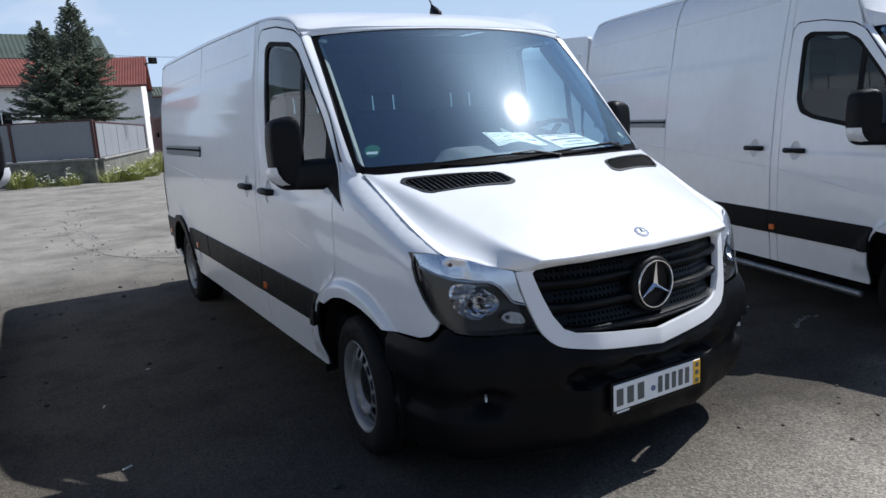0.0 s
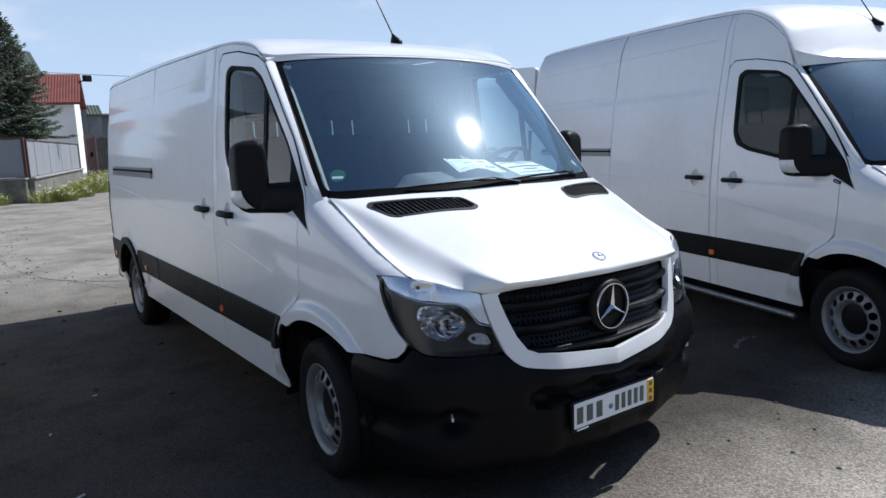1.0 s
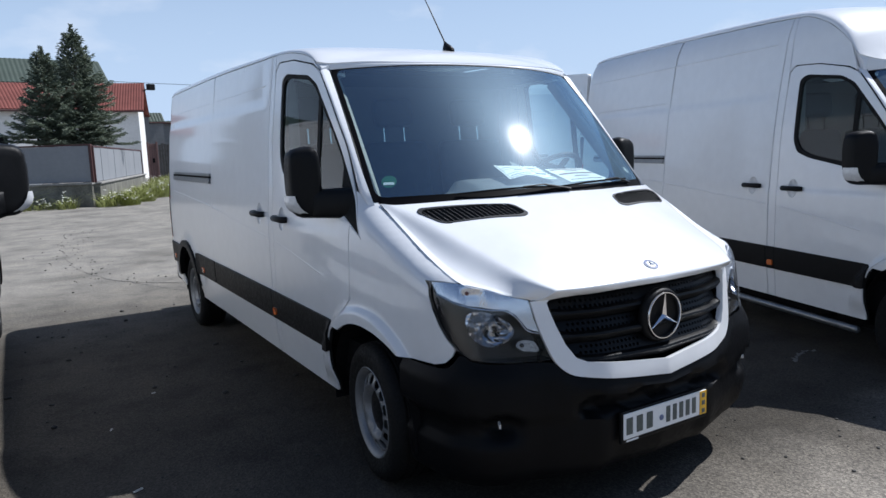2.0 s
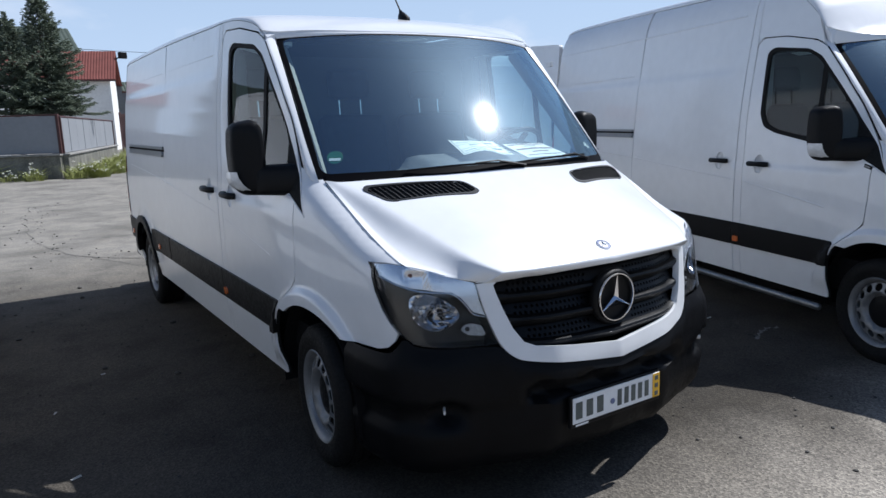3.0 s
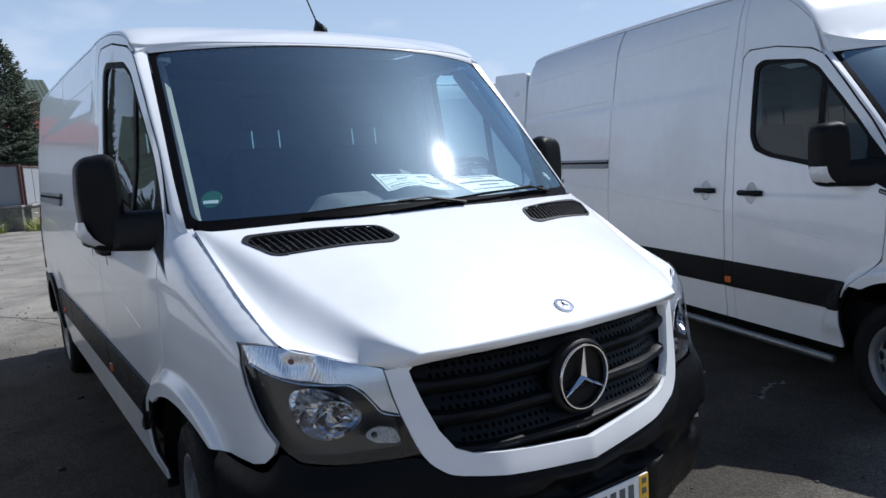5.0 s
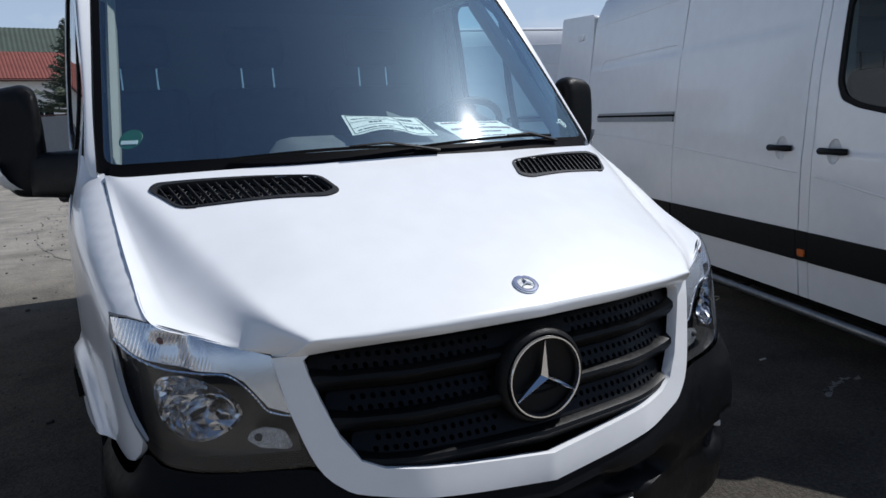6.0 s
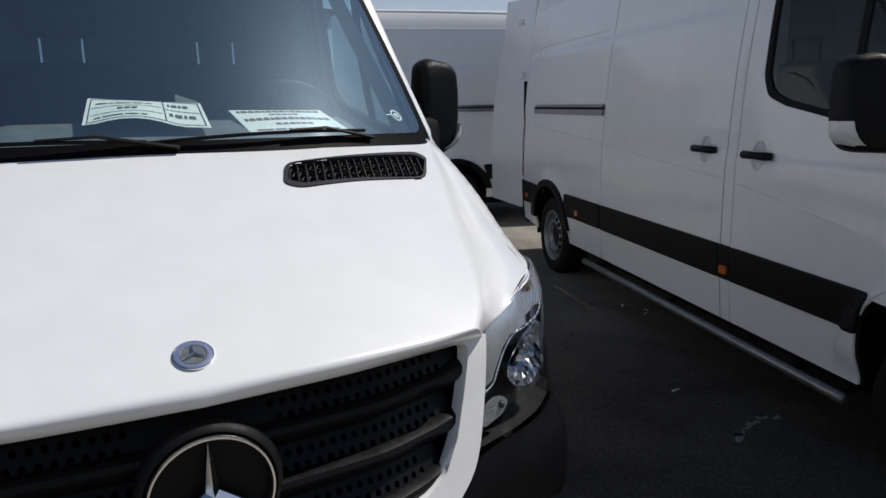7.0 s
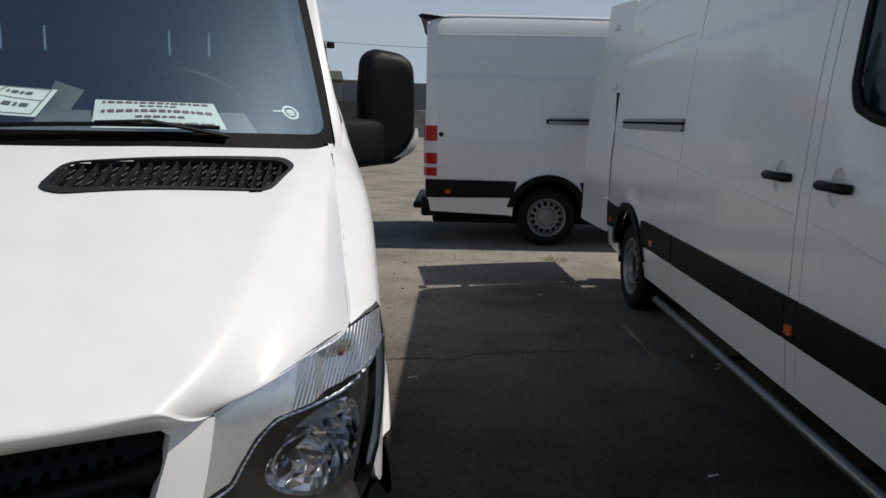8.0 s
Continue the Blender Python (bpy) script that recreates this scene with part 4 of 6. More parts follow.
    # bumper
    ends = [0.0, 0.02, 0.05, 0.09, 0.13, 0.17, 0.21, 0.25, 0.29, 0.33, 0.37, 0.41, 0.44, 0.47, 0.50, 0.53, 0.56, 0.59, 0.62, 0.65, 0.68, 0.71, 0.74, 0.77, 0.80, 0.825, 0.845, 0.86, 0.874, 0.888, 0.90, 0.91, 0.918, 0.926, 0.934, 0.940]
    TOP = [(0, 0.596), (0.25, 0.622), (0.44, 0.650), (0.50, 0.676), (0.54, 0.722), (0.62, 0.728), (0.775, 0.735), (0.845, 0.748), (0.866, 0.772), (0.878, 0.762), (0.892, 0.730), (0.905, 0.711), (0.92, 0.704), (0.940, 0.698)]
    levels = [0, 0.03, 0.08, 0.14, 0.20, 0.27, 0.32, 0.36, 0.40, 0.44, 0.48, 0.52, 0.56, 0.60, 0.65, 0.70, 0.75, 0.80, 0.85, 0.90, 0.94, 0.97, 1.0]
    cols = []
    for x in [-q for q in reversed(ends[1:])] + ends:
        ax = abs(x)
        zt = float(interp(ax, TOP))
        zb = 0.205 + 0.03 * float(sstep(0.8, 1.0, ax))
        slope = float((interp(ax + 0.004, NOSE) - interp(max(ax - 0.004, 0), NOSE)) / 0.008)
        nx, ny = slope / math.hypot(1, slope), -1 / math.hypot(1, slope)
        col = []
        for s in levels:
            z = zt + (zb - zt) * s
            d = float(interp(z, [(0.15, -0.08), (0.205, -0.040), (0.27, -0.005), (0.36, 0.0), (0.44, -0.006), (0.475, -0.006), (0.50, 0.010), (0.56, 0.016), (0.62, 0.014), (0.70, 0.012), (0.76, 0.010)]))
            d += 0.014 * float(sstep(0.60, 0.80, ax) * (1 - sstep(0.93, 0.98, ax)) * (1 - sstep(0.66, 0.74, z)))
            d -= 0.022 * float((1 - sstep(0.27, 0.31, ax)) * (1 - sstep(0.475, 0.49, z)))
            d *= 1 - 0.9 * math.exp(-(s / 0.05) ** 2)
            slot = float(sstep(0.47, 0.492, z) * (1 - sstep(0.545, 0.562, z)) * (1 - sstep(0.40, 0.47, ax)))
            d -= 0.075 * slot
            fog = float((1 - sstep(0.045, 0.06, math.hypot((ax - 0.755) * 0.9, z - 0.475))))
            d -= 0.05 * fog
            groove = float(sstep(0.66, 0.72, ax) * sstep(0.40, 0.42, z) * (1 - sstep(0.508, 0.520, z)))
            d -= 0.022 * groove
            y = float(nose(np.array([ax]), np.array([z]))[1][0])
            col.append((math.copysign(ax + nx * d, x) if x else 0.0, y + ny * d, z))
        cols.append(col)
    # round off to the wheel arches
    for sgn, at_end in ((-1, 0), (1, len(cols))):
        extra = []
        edge = cols[0] if sgn < 0 else cols[-1]
        for y_to, x_in in ((0.655, 0.0), (0.665, 0.05)):
            extra.append([(q[0] - sgn * x_in, max(q[1], y_to - 0.04 * (1 if q[2] < 0.5 else 0) * min(1, (0.5 - q[2]) / 0.2)), q[2]) for q in edge])
        cols = list(reversed(extra)) + cols if sgn < 0 else cols + extra
    bm = loft(cols)
    bumper = part("front_bumper", bm, BUMPER, van, "black textured plastic bumper", 60)
    for f in bumper.data.polygons:
        f.use_smooth = True
    for sx in (-1, 1):
        x, z = 0.768, 0.484
        y = float(nose(np.array([x]), np.array([z]))[1][0])
        part("reflector_dot", moved(lathe([(0.0, -0.004), (0.006, -0.003), (0.008, 0.004), (0.009, 0.03)], 16, "Y"), Matrix.Translation((sx * x, y - 0.004, z)) @ Matrix.Rotation(sx * radians(30), 4, "Z") @ Matrix.Diagonal((0.7, 1, 1.5, 1))), CLEARLENS, bumper, "small clear lens in the bumper corner", 50)
    # number plate on its holder; the characters are plain bars
    holder = part("plate_holder", box(-0.268, 0.0160, 0.335, 0.268, 0.0360, 0.478, 0.006), PLASTIC, van, "black plate holder")
    plate = part("number_plate", box(-0.260, 0.0100, 0.356, 0.260, 0.0155, 0.468, 0.002, 1), PLATE, holder, "white number plate with a yellow end strip")
    part("plate_strip", box(0.214, 0.0075, 0.358, 0.258, 0.0095, 0.466), YELLOW, holder, "yellow end strip")
    part("seal", moved(lathe([(0.0, 0.0), (0.0125, 0.0), (0.0125, 0.002)], 20, "Y"), Matrix.Translation((-0.035, 0.0072, 0.405))), BLUE, holder, "round blue seal")
    for x in (-0.225, -0.165, -0.105, 0.010, 0.052, 0.094, 0.136, 0.178):
        w = 0.042 if x < -0.08 else 0.030
        part("character_bar", box(x - w / 2, 0.0075, 0.376, x + w / 2 - 0.006, 0.0095, 0.448), INK, holder)
    for z in (0.375, 0.412, 0.447):
        part("character_bar", box(0.226, 0.0058, z - 0.010, 0.246, 0.0072, z + 0.010), INK, holder)
    part("character_bar", box(-0.24, 0.0145, 0.3415, -0.17, 0.0165, 0.3495), PLATE, holder)

    # headlamps
    lamp_out = [(0.908, 1.055), (0.872, 1.057), (0.830, 1.050), (0.73, 1.020), (0.660, 0.994), (0.599, 0.973), (0.587, 0.90), (0.568, 0.829), (0.535, 0.733), (0.60, 0.731), (0.70, 0.734), (0.775, 0.740), (0.838, 0.752), (0.860, 0.772), (0.886, 0.82), (0.901, 0.876), (0.911, 0.94), (0.913, 0.998)]
    divide = [(0.904, 1.008), (0.868, 0.979), (0.815, 0.957), (0.745, 0.946), (0.700, 0.940), (0.670, 0.918), (0.646, 0.887), (0.626, 0.857), (0.600, 0.845), (0.577, 0.840)]
    outer_cell = [(0.906, 1.053), (0.872, 1.0555), (0.830, 1.0485), (0.735, 1.0200)] + [(0.722, 0.948), (0.815, 0.961), (0.868, 0.983), (0.902, 1.011)]
    inner_cell = [(0.7347, 1.0199), (0.660, 0.9925), (0.604, 0.972), (0.5935, 0.90), (0.580, 0.846), (0.622, 0.862), (0.641, 0.890), (0.664, 0.922), (0.694, 0.944), (0.7217, 0.9479)]
    bowl_line = [(0.843, 0.897), (0.834, 0.938), (0.791, 0.946), (0.736, 0.927), (0.691, 0.894), (0.669, 0.854), (0.695, 0.824), (0.752, 0.797), (0.798, 0.805), (0.833, 0.840)]
    side_line = [(0.673, 0.795), (0.661, 0.812), (0.631, 0.818), (0.594, 0.806), (0.581, 0.772), (0.591, 0.765), (0.648, 0.774)]
    for sx in (-1, 1):
        def s_at(d):
            return lambda x, z: (sx * x, nose(x, z)[1] + d, z)
        body = link("headlamp", sheet("headlamp", lamp_out, s_at(0.085), 0.03, (), 0.01, centre), HLDARK, van, "clear headlamp with a dark bezel")
        rim = []
        for d in (0.012, 0.085):
            row = []
            for x, z in dense(lamp_out, 0.03):
                p = nose(np.array([x]), np.array([z]))
                row.append((sx * x, float(p[1][0]) + d, z))
            rim.append(row)
        part("lamp_rim", loft(rim, True), HLDARK, body)
        link("indicator_reflector", sheet("indicator_reflector", outer_cell, lambda x, z: (sx * x, nose(x, z)[1] + 0.006 + 0.026 * sstep(0.755, 0.785, x) * (1 - sstep(0.82, 0.85, x)) * (1 - sstep(1.0, 1.04, z)), z), 0.010, (), 0.004, centre), FLUTED, body, "fluted silver indicator reflector")
        link("satin_reflector", sheet("satin_reflector", inner_cell, s_at(0.006), 0.012, (), 0.004, centre), SATIN, body, "satin silver reflector")
        line = []
        for x, z in bend(divide, 8):
            p = nose(np.array([x]), np.array([z]))
            line.append((sx * x, float(p[1][0]) + 0.006, z))
        part("chrome_line", tube(line, [0.0021 if k % 2 else 0.0036 for k in range(len(line))], 6), CHROME, body, "thin serrated chrome dividing line")

        def inside_lamp(x, z, d):
            return (sx * x, float(nose(np.array([x]), np.array([z]))[1][0]) + d, z)
        edge_ = rounded(bowl_line, 0.02, 3)
        cx, cz = 0.758, 0.868
        turn = Matrix.Translation(inside_lamp(cx, cz, 0.0)) @ Matrix.Rotation(sx * radians(33), 4, "Z")
        facet = random.Random(5)
        bowl = []
        for k_, d_ in ((1.0, 0.010), (0.97, 0.022), (0.86, 0.036), (0.72, 0.052), (0.55, 0.066), (0.36, 0.076), (0.15, 0.082), (0.02, 0.083)):
            row = []
            for x, z in edge_:
                dd = d_ + (facet.uniform(-0.009, 0.009) if 0.3 < k_ < 0.95 else 0.0)
                row.append(inside_lamp(cx + (x - cx) * k_, cz + (z - cz) * k_, dd))
            bowl.append(row)
        part("reflector_bowl", loft(bowl, True), REFLECT, body, "faceted chrome reflector")
        part("inner_bowl", moved(lathe([(0.010, 0.070), (0.022, 0.066), (0.032, 0.054), (0.039, 0.040), (0.042, 0.030), (0.044, 0.034)], 20, "Y"), turn @ Matrix.Translation((-sx * 0.010, 0, -0.012)) @ Matrix.Diagonal((1.25, 1, 0.9, 1))), REFLECT, body, "round chrome reflector", 25)
        part("bulb_shield", moved(lathe([(0.0, 0.030), (0.006, 0.031), (0.010, 0.038), (0.010, 0.056), (0.015, 0.072)], 20, "Y"), turn @ Matrix.Translation((-sx * 0.010, 0, -0.010))), HLDARK, body, "", 40)
        part("bowl_brow", loft([[inside_lamp(x, z, d) for x, z in bend([(0.828, 0.884), (0.80, 0.897), (0.765, 0.899), (0.73, 0.886), (0.700, 0.868)], 4)] for d in (0.020, 0.075)]), REFLECT, body)
        link("position_lamp", sheet("position_lamp", rounded(side_line, 0.008, 2), s_at(0.016), 0.012, (), 0.006, centre), SIDELAMP, body, "small clear ribbed side lamp")
        part("lamp_bulb", moved(lathe([(0.0, -0.006), (0.006, -0.004), (0.009, 0.004), (0.009, 0.014)], 14, "Y"), Matrix.Translation(inside_lamp(0.648, 0.797, 0.012))), HLDARK, body, "", 60)
        part("indicator_bulb", moved(lathe([(0.0, -0.008), (0.008, -0.006), (0.012, 0.0), (0.012, 0.02)], 14, "Y"), Matrix.Translation(inside_lamp(0.810, 1.012, 0.032))), BULB, body, "dull amber indicator bulb", 60)
        lens = link("lamp_lens", sheet("lamp_lens", lamp_out, s_at(-0.004), 0.03, (), 0.003, centre, pane=True), LENS, body, "clear lens")
        lens.visible_shadow = False


def seat(parent, x, y, width=0.48, chrome=True):
    s = new("cab_seat", None)
    s.parent = parent
    tagged(s, "dark cloth cab seat with a headrest on " + ("chrome posts" if chrome else "black posts"))
    part("seat_cushion", box(x - width / 2, y - 0.30, 0.72, x + width / 2, y + 0.20, 0.90, 0.05, 3), SEAT, s, "", 50)
    part("seat_back", moved(box(-width / 2, -0.06, 0.0, width / 2, 0.07, 0.785, 0.05, 3), Matrix.Translation((x, y + 0.15, 0.88)) @ Matrix.Rotation(radians(-10), 4, "X")), SEAT, s, "", 50)
    part("headrest", moved(box(-0.14, -0.05, 0.0, 0.14, 0.05, 0.19, 0.045, 3), Matrix.Translation((x, y + 0.29, 1.75)) @ Matrix.Rotation(radians(-8), 4, "X")), SEAT, s, "", 50)
    for dx in (-0.075, 0.075):
        part("headrest_post", tube([(x + dx, y + 0.285, 1.62), (x + dx, y + 0.30, 1.79)], 0.0065, 8), CHROME if chrome else PLASTIC, s, "thin chrome post" if chrome else "", 60)
    return s


def build_cab(van, full):
    """What is seen through the glass: dashboard, wheel, seats and lining."""
    d = new("dashboard", None)
    d.parent = van
    tagged(d, "dark grey dashboard")
    rows = []
    for x in np.linspace(-0.86, 0.86, 45):
        hood = 0.030 * float(sstep(-0.40, -0.30, x) * (1 - sstep(0.66, 0.76, x)))
        cen = 0.045 * float(sstep(-0.36, -0.30, x) * (1 - sstep(0.66, 0.72, x)))
        ax = abs(x)
        y0 = 0.79 + 0.19 * (ax / 0.86) ** 2.2
        rows.append([(x, y0 - 0.06, 1.30), (x, y0, 1.325), (x, y0 + 0.08, 1.335 + 0.3 * (cen + hood)), (x, y0 + 0.20, 1.345 + 0.75 * (cen + hood)), (x, y0 + 0.32, 1.352 + cen + hood), (x, y0 + 0.38, 1.345 + cen + hood), (x, y0 + 0.40, 1.30 + cen), (x, y0 + 0.34, 1.20), (x, y0 + 0.34, 0.95), (x, y0 + 0.12, 0.90)])
    part("dash_top", loft(rows), DASH, d, "moulded dashboard top", 40)
    wheel_m = Matrix.Translation((0.47, 1.33, 1.40)) @ Matrix.Rotation(radians(-42), 4, "X")
    ring = [(0.2 * math.cos(t), 0.2 * math.sin(t), 0) for t in np.linspace(0, 2 * math.pi, 40)]
    sw = part("steering_wheel", moved(tube(ring, 0.015, 10, False), wheel_m), PLASTIC, van, "black steering wheel", 60)
    hub = join(box(-0.07, -0.06, -0.05, 0.07, 0.05, 0.0, 0.02), box(-0.19, -0.018, -0.03, 0.19, 0.018, -0.012, 0.006), box(-0.02, -0.19, -0.03, 0.02, 0.0, -0.012, 0.006))
    part("wheel_hub", moved(hub, wheel_m), PLASTIC, sw, "", 40)
    for x, w in ((-0.66, 0.40), (-0.13, 0.46), (0.465, 0.50)):
        seat(van, x, 1.92, w, full)
    for sx in (-1, 1):
        rows = []
        for t in np.linspace(0.04, 0.97, 12):
            cx, cy, cz = sx * (0.838 - 0.078 * t), 1.000 + 0.640 * t, 1.345 + 0.690 * t
            w = 0.019 - 0.006 * abs(2 * t - 1) ** 3
            rows.append([(cx - sx * w, cy + 0.045, cz - 0.02), (cx - sx * 0.7 * w, cy + 0.015, cz), (cx + sx * 0.5 * w, cy + 0.008, cz + 0.004), (cx + sx * w, cy + 0.045, cz - 0.02), (cx, cy + 0.075, cz - 0.04)])
        part("pillar_trim", loft(rows, True, True), PILLAR, van, "beige-grey windscreen pillar trim", 50)
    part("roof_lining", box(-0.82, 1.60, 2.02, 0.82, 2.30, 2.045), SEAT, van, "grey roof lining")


def build_mirror(van, sx, out=0.0, up=0.0):
    """A tall wing mirror on a short arm."""
    mr = new("wing_mirror", None)
    mr.parent = van
    tagged(mr, "tall black wing mirror with a clear indicator")
    base = [(1.012, 1.330), (1.020, 1.280), (1.06, 1.272), (1.130, 1.276), (1.170, 1.310), (1.190, 1.40), (1.192, 1.50), (1.184, 1.592), (1.150, 1.620), (1.055, 1.632), (1.016, 1.610), (1.006, 1.50), (1.006, 1.40)]
    base = rounded(base, 0.022, 3)
    base = [(x + out, z + up) for x, z in base]
    cx, cz = 1.10 + out, 1.445 + up
    rows = []
    for y, k in [(1.392 - (1.40 - y_) * 0.74, k_) for y_, k_ in ((1.268, 0.66), (1.272, 0.82), (1.283, 0.915), (1.308, 0.97), (1.345, 1.0), (1.385, 0.99), (1.40, 0.975), (1.40, 0.90), (1.385, 0.88))]:
        wk = 0.80 if sx < 0 else 1.0
        rows.append([(sx * (cx + (x - cx) * k * wk), y + (x - cx) * (0.34 if sx < 0 else 0.18), cz + (z - cz) * k) for x, z in base])
    part("mirror_housing", loft(rows, True, True), PLASTIC, mr, "black plastic housing", 40)
    part("mirror_glass", loft([[(sx * (cx + (x - cx) * 0.86 * wk), 1.390 + (x - cx) * (0.34 if sx < 0 else 0.18), cz + (z - cz) * 0.88) for x, z in base], [(sx * (cx + (x - cx) * 0.86 * wk), 1.386 + (x - cx) * (0.34 if sx < 0 else 0.18), cz + (z - cz) * 0.88) for x, z in base]], True, True), CHROME, mr, "mirror glass")
    arm = []
    for t in np.linspace(0, 1, 7):
        x = 0.925 + (0.155 + out) * t
        y = 1.20 + 0.145 * t
        h = 0.076 - 0.006 * t
        w = 0.10 - 0.035 * t
        z = 1.346 + (up - 0.002) * t
        arm.append([(sx * x, y + w * math.copysign(abs(math.cos(a)) ** 0.6, math.cos(a)), z + h * math.copysign(abs(math.sin(a)) ** 0.6, math.sin(a))) for a in np.linspace(0, 2 * math.pi, 14, endpoint=False)])
    part("mirror_arm", loft(arm, True, True), PLASTIC, mr, "", 50)
    ind = []
    for z, a, b in ((1.39, 1.182, 1.196), (1.36, 1.174, 1.199), (1.33, 1.156, 1.190), (1.31, 1.135, 1.172), (1.295, 1.11, 1.145)):
        o_ = (0.018 if sx < 0 else 0.0) - out
        z += up
        ind.append([(sx * (a - o_), 1.300, z), (sx * (b - o_), 1.325, z), (sx * (b - o_ + 0.005), 1.350, z), (sx * (b - o_ + 0.005), 1.400, z), (sx * (a - o_), 1.400, z)])
    part("mirror_indicator", loft(ind, True, True), CLEARLENS, mr, "clear indicator lens", 50)


SWAGE_LINE = [(1.42, 0.958), (1.53, 0.976), (2.225, 1.072), (2.9, 1.125), (3.83, 1.197), (5.3, 1.275), (6.0, 1.30)]


def swage(y):
    """Height of the sloping crease along the flank."""
    return float(interp(y, SWAGE_LINE))


def build_trim(van, roof_fn, screen, bonnet, fn, rear_wheel, L, tail, full):
    """Aerial, wipers, badge, rail, tail lamps and the like."""
    aer = new("roof_aerial", None)
    aer.parent = van
    tagged(aer, "black roof aerial with a thin whip")
    z = float(roof_fn(np.array([0.0]), np.array([1.70]))[2][0])
    part("aerial_base", loft([[(0.030 * k * math.cos(t), 1.70 + 0.052 * k * math.sin(t) + sh, z + h) for t in np.linspace(0, 2 * math.pi, 16, endpoint=False)] for k, h, sh in ((1.0, -0.012, 0), (0.95, 0.008, 0.0), (0.72, 0.026, 0.012), (0.30, 0.048, 0.030), (0.16, 0.060, 0.042))], True, True), PLASTIC, aer, "", 60)
    whip = [(0, 1.738, z + 0.055), (0, 1.86, z + 0.22), (0.0, 1.98, z + 0.38), (0.0, 2.10, z + 0.52)]
    part("aerial_whip", tube(whip, [0.005, 0.004, 0.003, 0.002], 6), PLASTIC, aer, "", 60)
    # wipers lying at the foot of the screen
    for (a0, b0), (a1, b1), (p0, q0) in (((0.02, 0.016), (0.70, 0.034), (0.72, 0.008)), ((-0.62, 0.014), (0.02, 0.020), (0.10, 0.0))):
        w = new("wiper", None)
        w.parent = van
        tagged(w, "black windscreen wiper resting at the foot of the glass")
        def on(a, b, d):
            p = screen(np.array([a]), np.array([b]))
            return (float(p[0][0]), float(p[1][0]) - d * 0.72, float(p[2][0]) + d * 0.70)
        part("wiper_blade", tube([on(a0 + (a1 - a0) * s, b0 + (b1 - b0) * s, 0.012 + 0.012 * math.sin(s * math.pi)) for s in np.linspace(0, 1, 9)], 0.0048, 6, True, 1.1), PLASTIC, w, "", 60)
        part("wiper_arm", tube([on(p0, q0, 0.012), on((p0 + (a0 + a1) / 2) / 2, q0 + 0.02, 0.035), on((a0 + a1) / 2 + 0.06, (b0 + b1) / 2, 0.032)], [0.009, 0.006, 0.0045], 6, True, 0.7), PLASTIC, w, "", 60)
    # scuttle under the glass
    rows = []
    for a in np.linspace(-0.985, 0.985, 41):
        p0, p1 = screen(np.array([a]), np.array([0.0])), screen(np.array([a]), np.array([0.03]))
        x, y, z0 = float(p0[0][0]), float(p0[1][0]), float(p0[2][0])
        rows.append([(x, y - 0.045, z0 - 0.045), (x, y - 0.02, z0 - 0.024), (x, float(p1[1][0]) - 0.006, float(p1[2][0]) + 0.000), (x, float(p1[1][0]) + 0.01, float(p1[2][0]) - 0.02)])
    part("scuttle", loft(rows), BORDER, van, "black plastic scuttle", 40)
    # bonnet badge
    p = bonnet(np.array([0.0]), np.array([0.105]))
    bz = float(p[2][0])
    tilt = Matrix.Translation((0, 0.105, bz + 0.002)) @ Matrix.Rotation(radians(27.5), 4, "X")
    bd = new("bonnet_badge", None)
    bd.parent = van
    tagged(bd, "small round blue and chrome bonnet badge")
    part("badge_disc", moved(lathe([(0.031, -0.004), (0.031, 0.0015), (0.029, 0.0025), (0.021, 0.0022)], 32, "Z"), tilt), BLUE, bd, "blue enamel band", 40)
    part("badge_rim", moved(lathe([(0.0325, -0.003), (0.0325, 0.002), (0.0308, 0.003), (0.0300, 0.001)], 32, "Z"), tilt), CHROME, bd, "", 40)
    part("badge_centre", moved(lathe([(0.0, 0.0022), (0.020, 0.002), (0.0215, 0.0035), (0.0225, 0.0015)], 32, "Z"), tilt), ALU, bd, "", 40)
    for k in range(3):
        t = math.radians(90 + 120 * k)
        part("badge_spoke", moved(tube([(0, 0, 0.005), (0.019 * math.cos(t), 0.019 * math.sin(t), 0.005)], [0.0035, 0.001], 5), tilt), CHROME, bd)
    # sliding door rail on the right flank
    rail = new("door_rail", None)
    rail.parent = van
    tagged(rail, "aluminium sliding door rail")
    r0 = rear_wheel - 1.04 if rear_wheel < 5 else rear_wheel - 1.5
    r1 = rear_wheel + 0.45 if rear_wheel < 5 else rear_wheel + 0.02
    for nm, za, zb, d, m_ in (("rail_top", 1.446, 1.466, 0.016, ALU), ("rail_bottom", 1.388, 1.428, 0.020, ALU), ("rail_slot", 1.428, 1.446, 0.003, DARK)):
        link(nm, sheet(nm, [(r0, za), (r1, za + 0.006), (r1, zb + 0.006), (r0, zb)], lambda y, z, d=d: (fn(y, z)[0] - d, y, z), 0.1, (), 0.012), m_, rail)
    part("rail_end", moved(box(-0.008, 0, 0, 0.008, 0.05, 0.05, 0.004), Matrix.Translation((float(fn(np.array([r1]), np.array([1.42]))[0][0]) - 0.004, r1 - 0.02, 1.402))), PLASTIC, rail)
    # tail lamps
    for sx in (-1, 1):
        t = new("tail_lamp", None)
        t.parent = van
        tagged(t, "tall red and clear tail lamp")
        for za, zb, mm, nm in ((0.795, 0.895, RED, "lower_red_lens"), (0.895, 0.925, CLEARLENS, "reversing_lens"), (0.93, 1.06, RED, "middle_red_lens"), (1.06, 1.19, CLEARLENS, "indicator_lens"), (1.19, 1.365, RED, "upper_red_lens")):
            rows = []
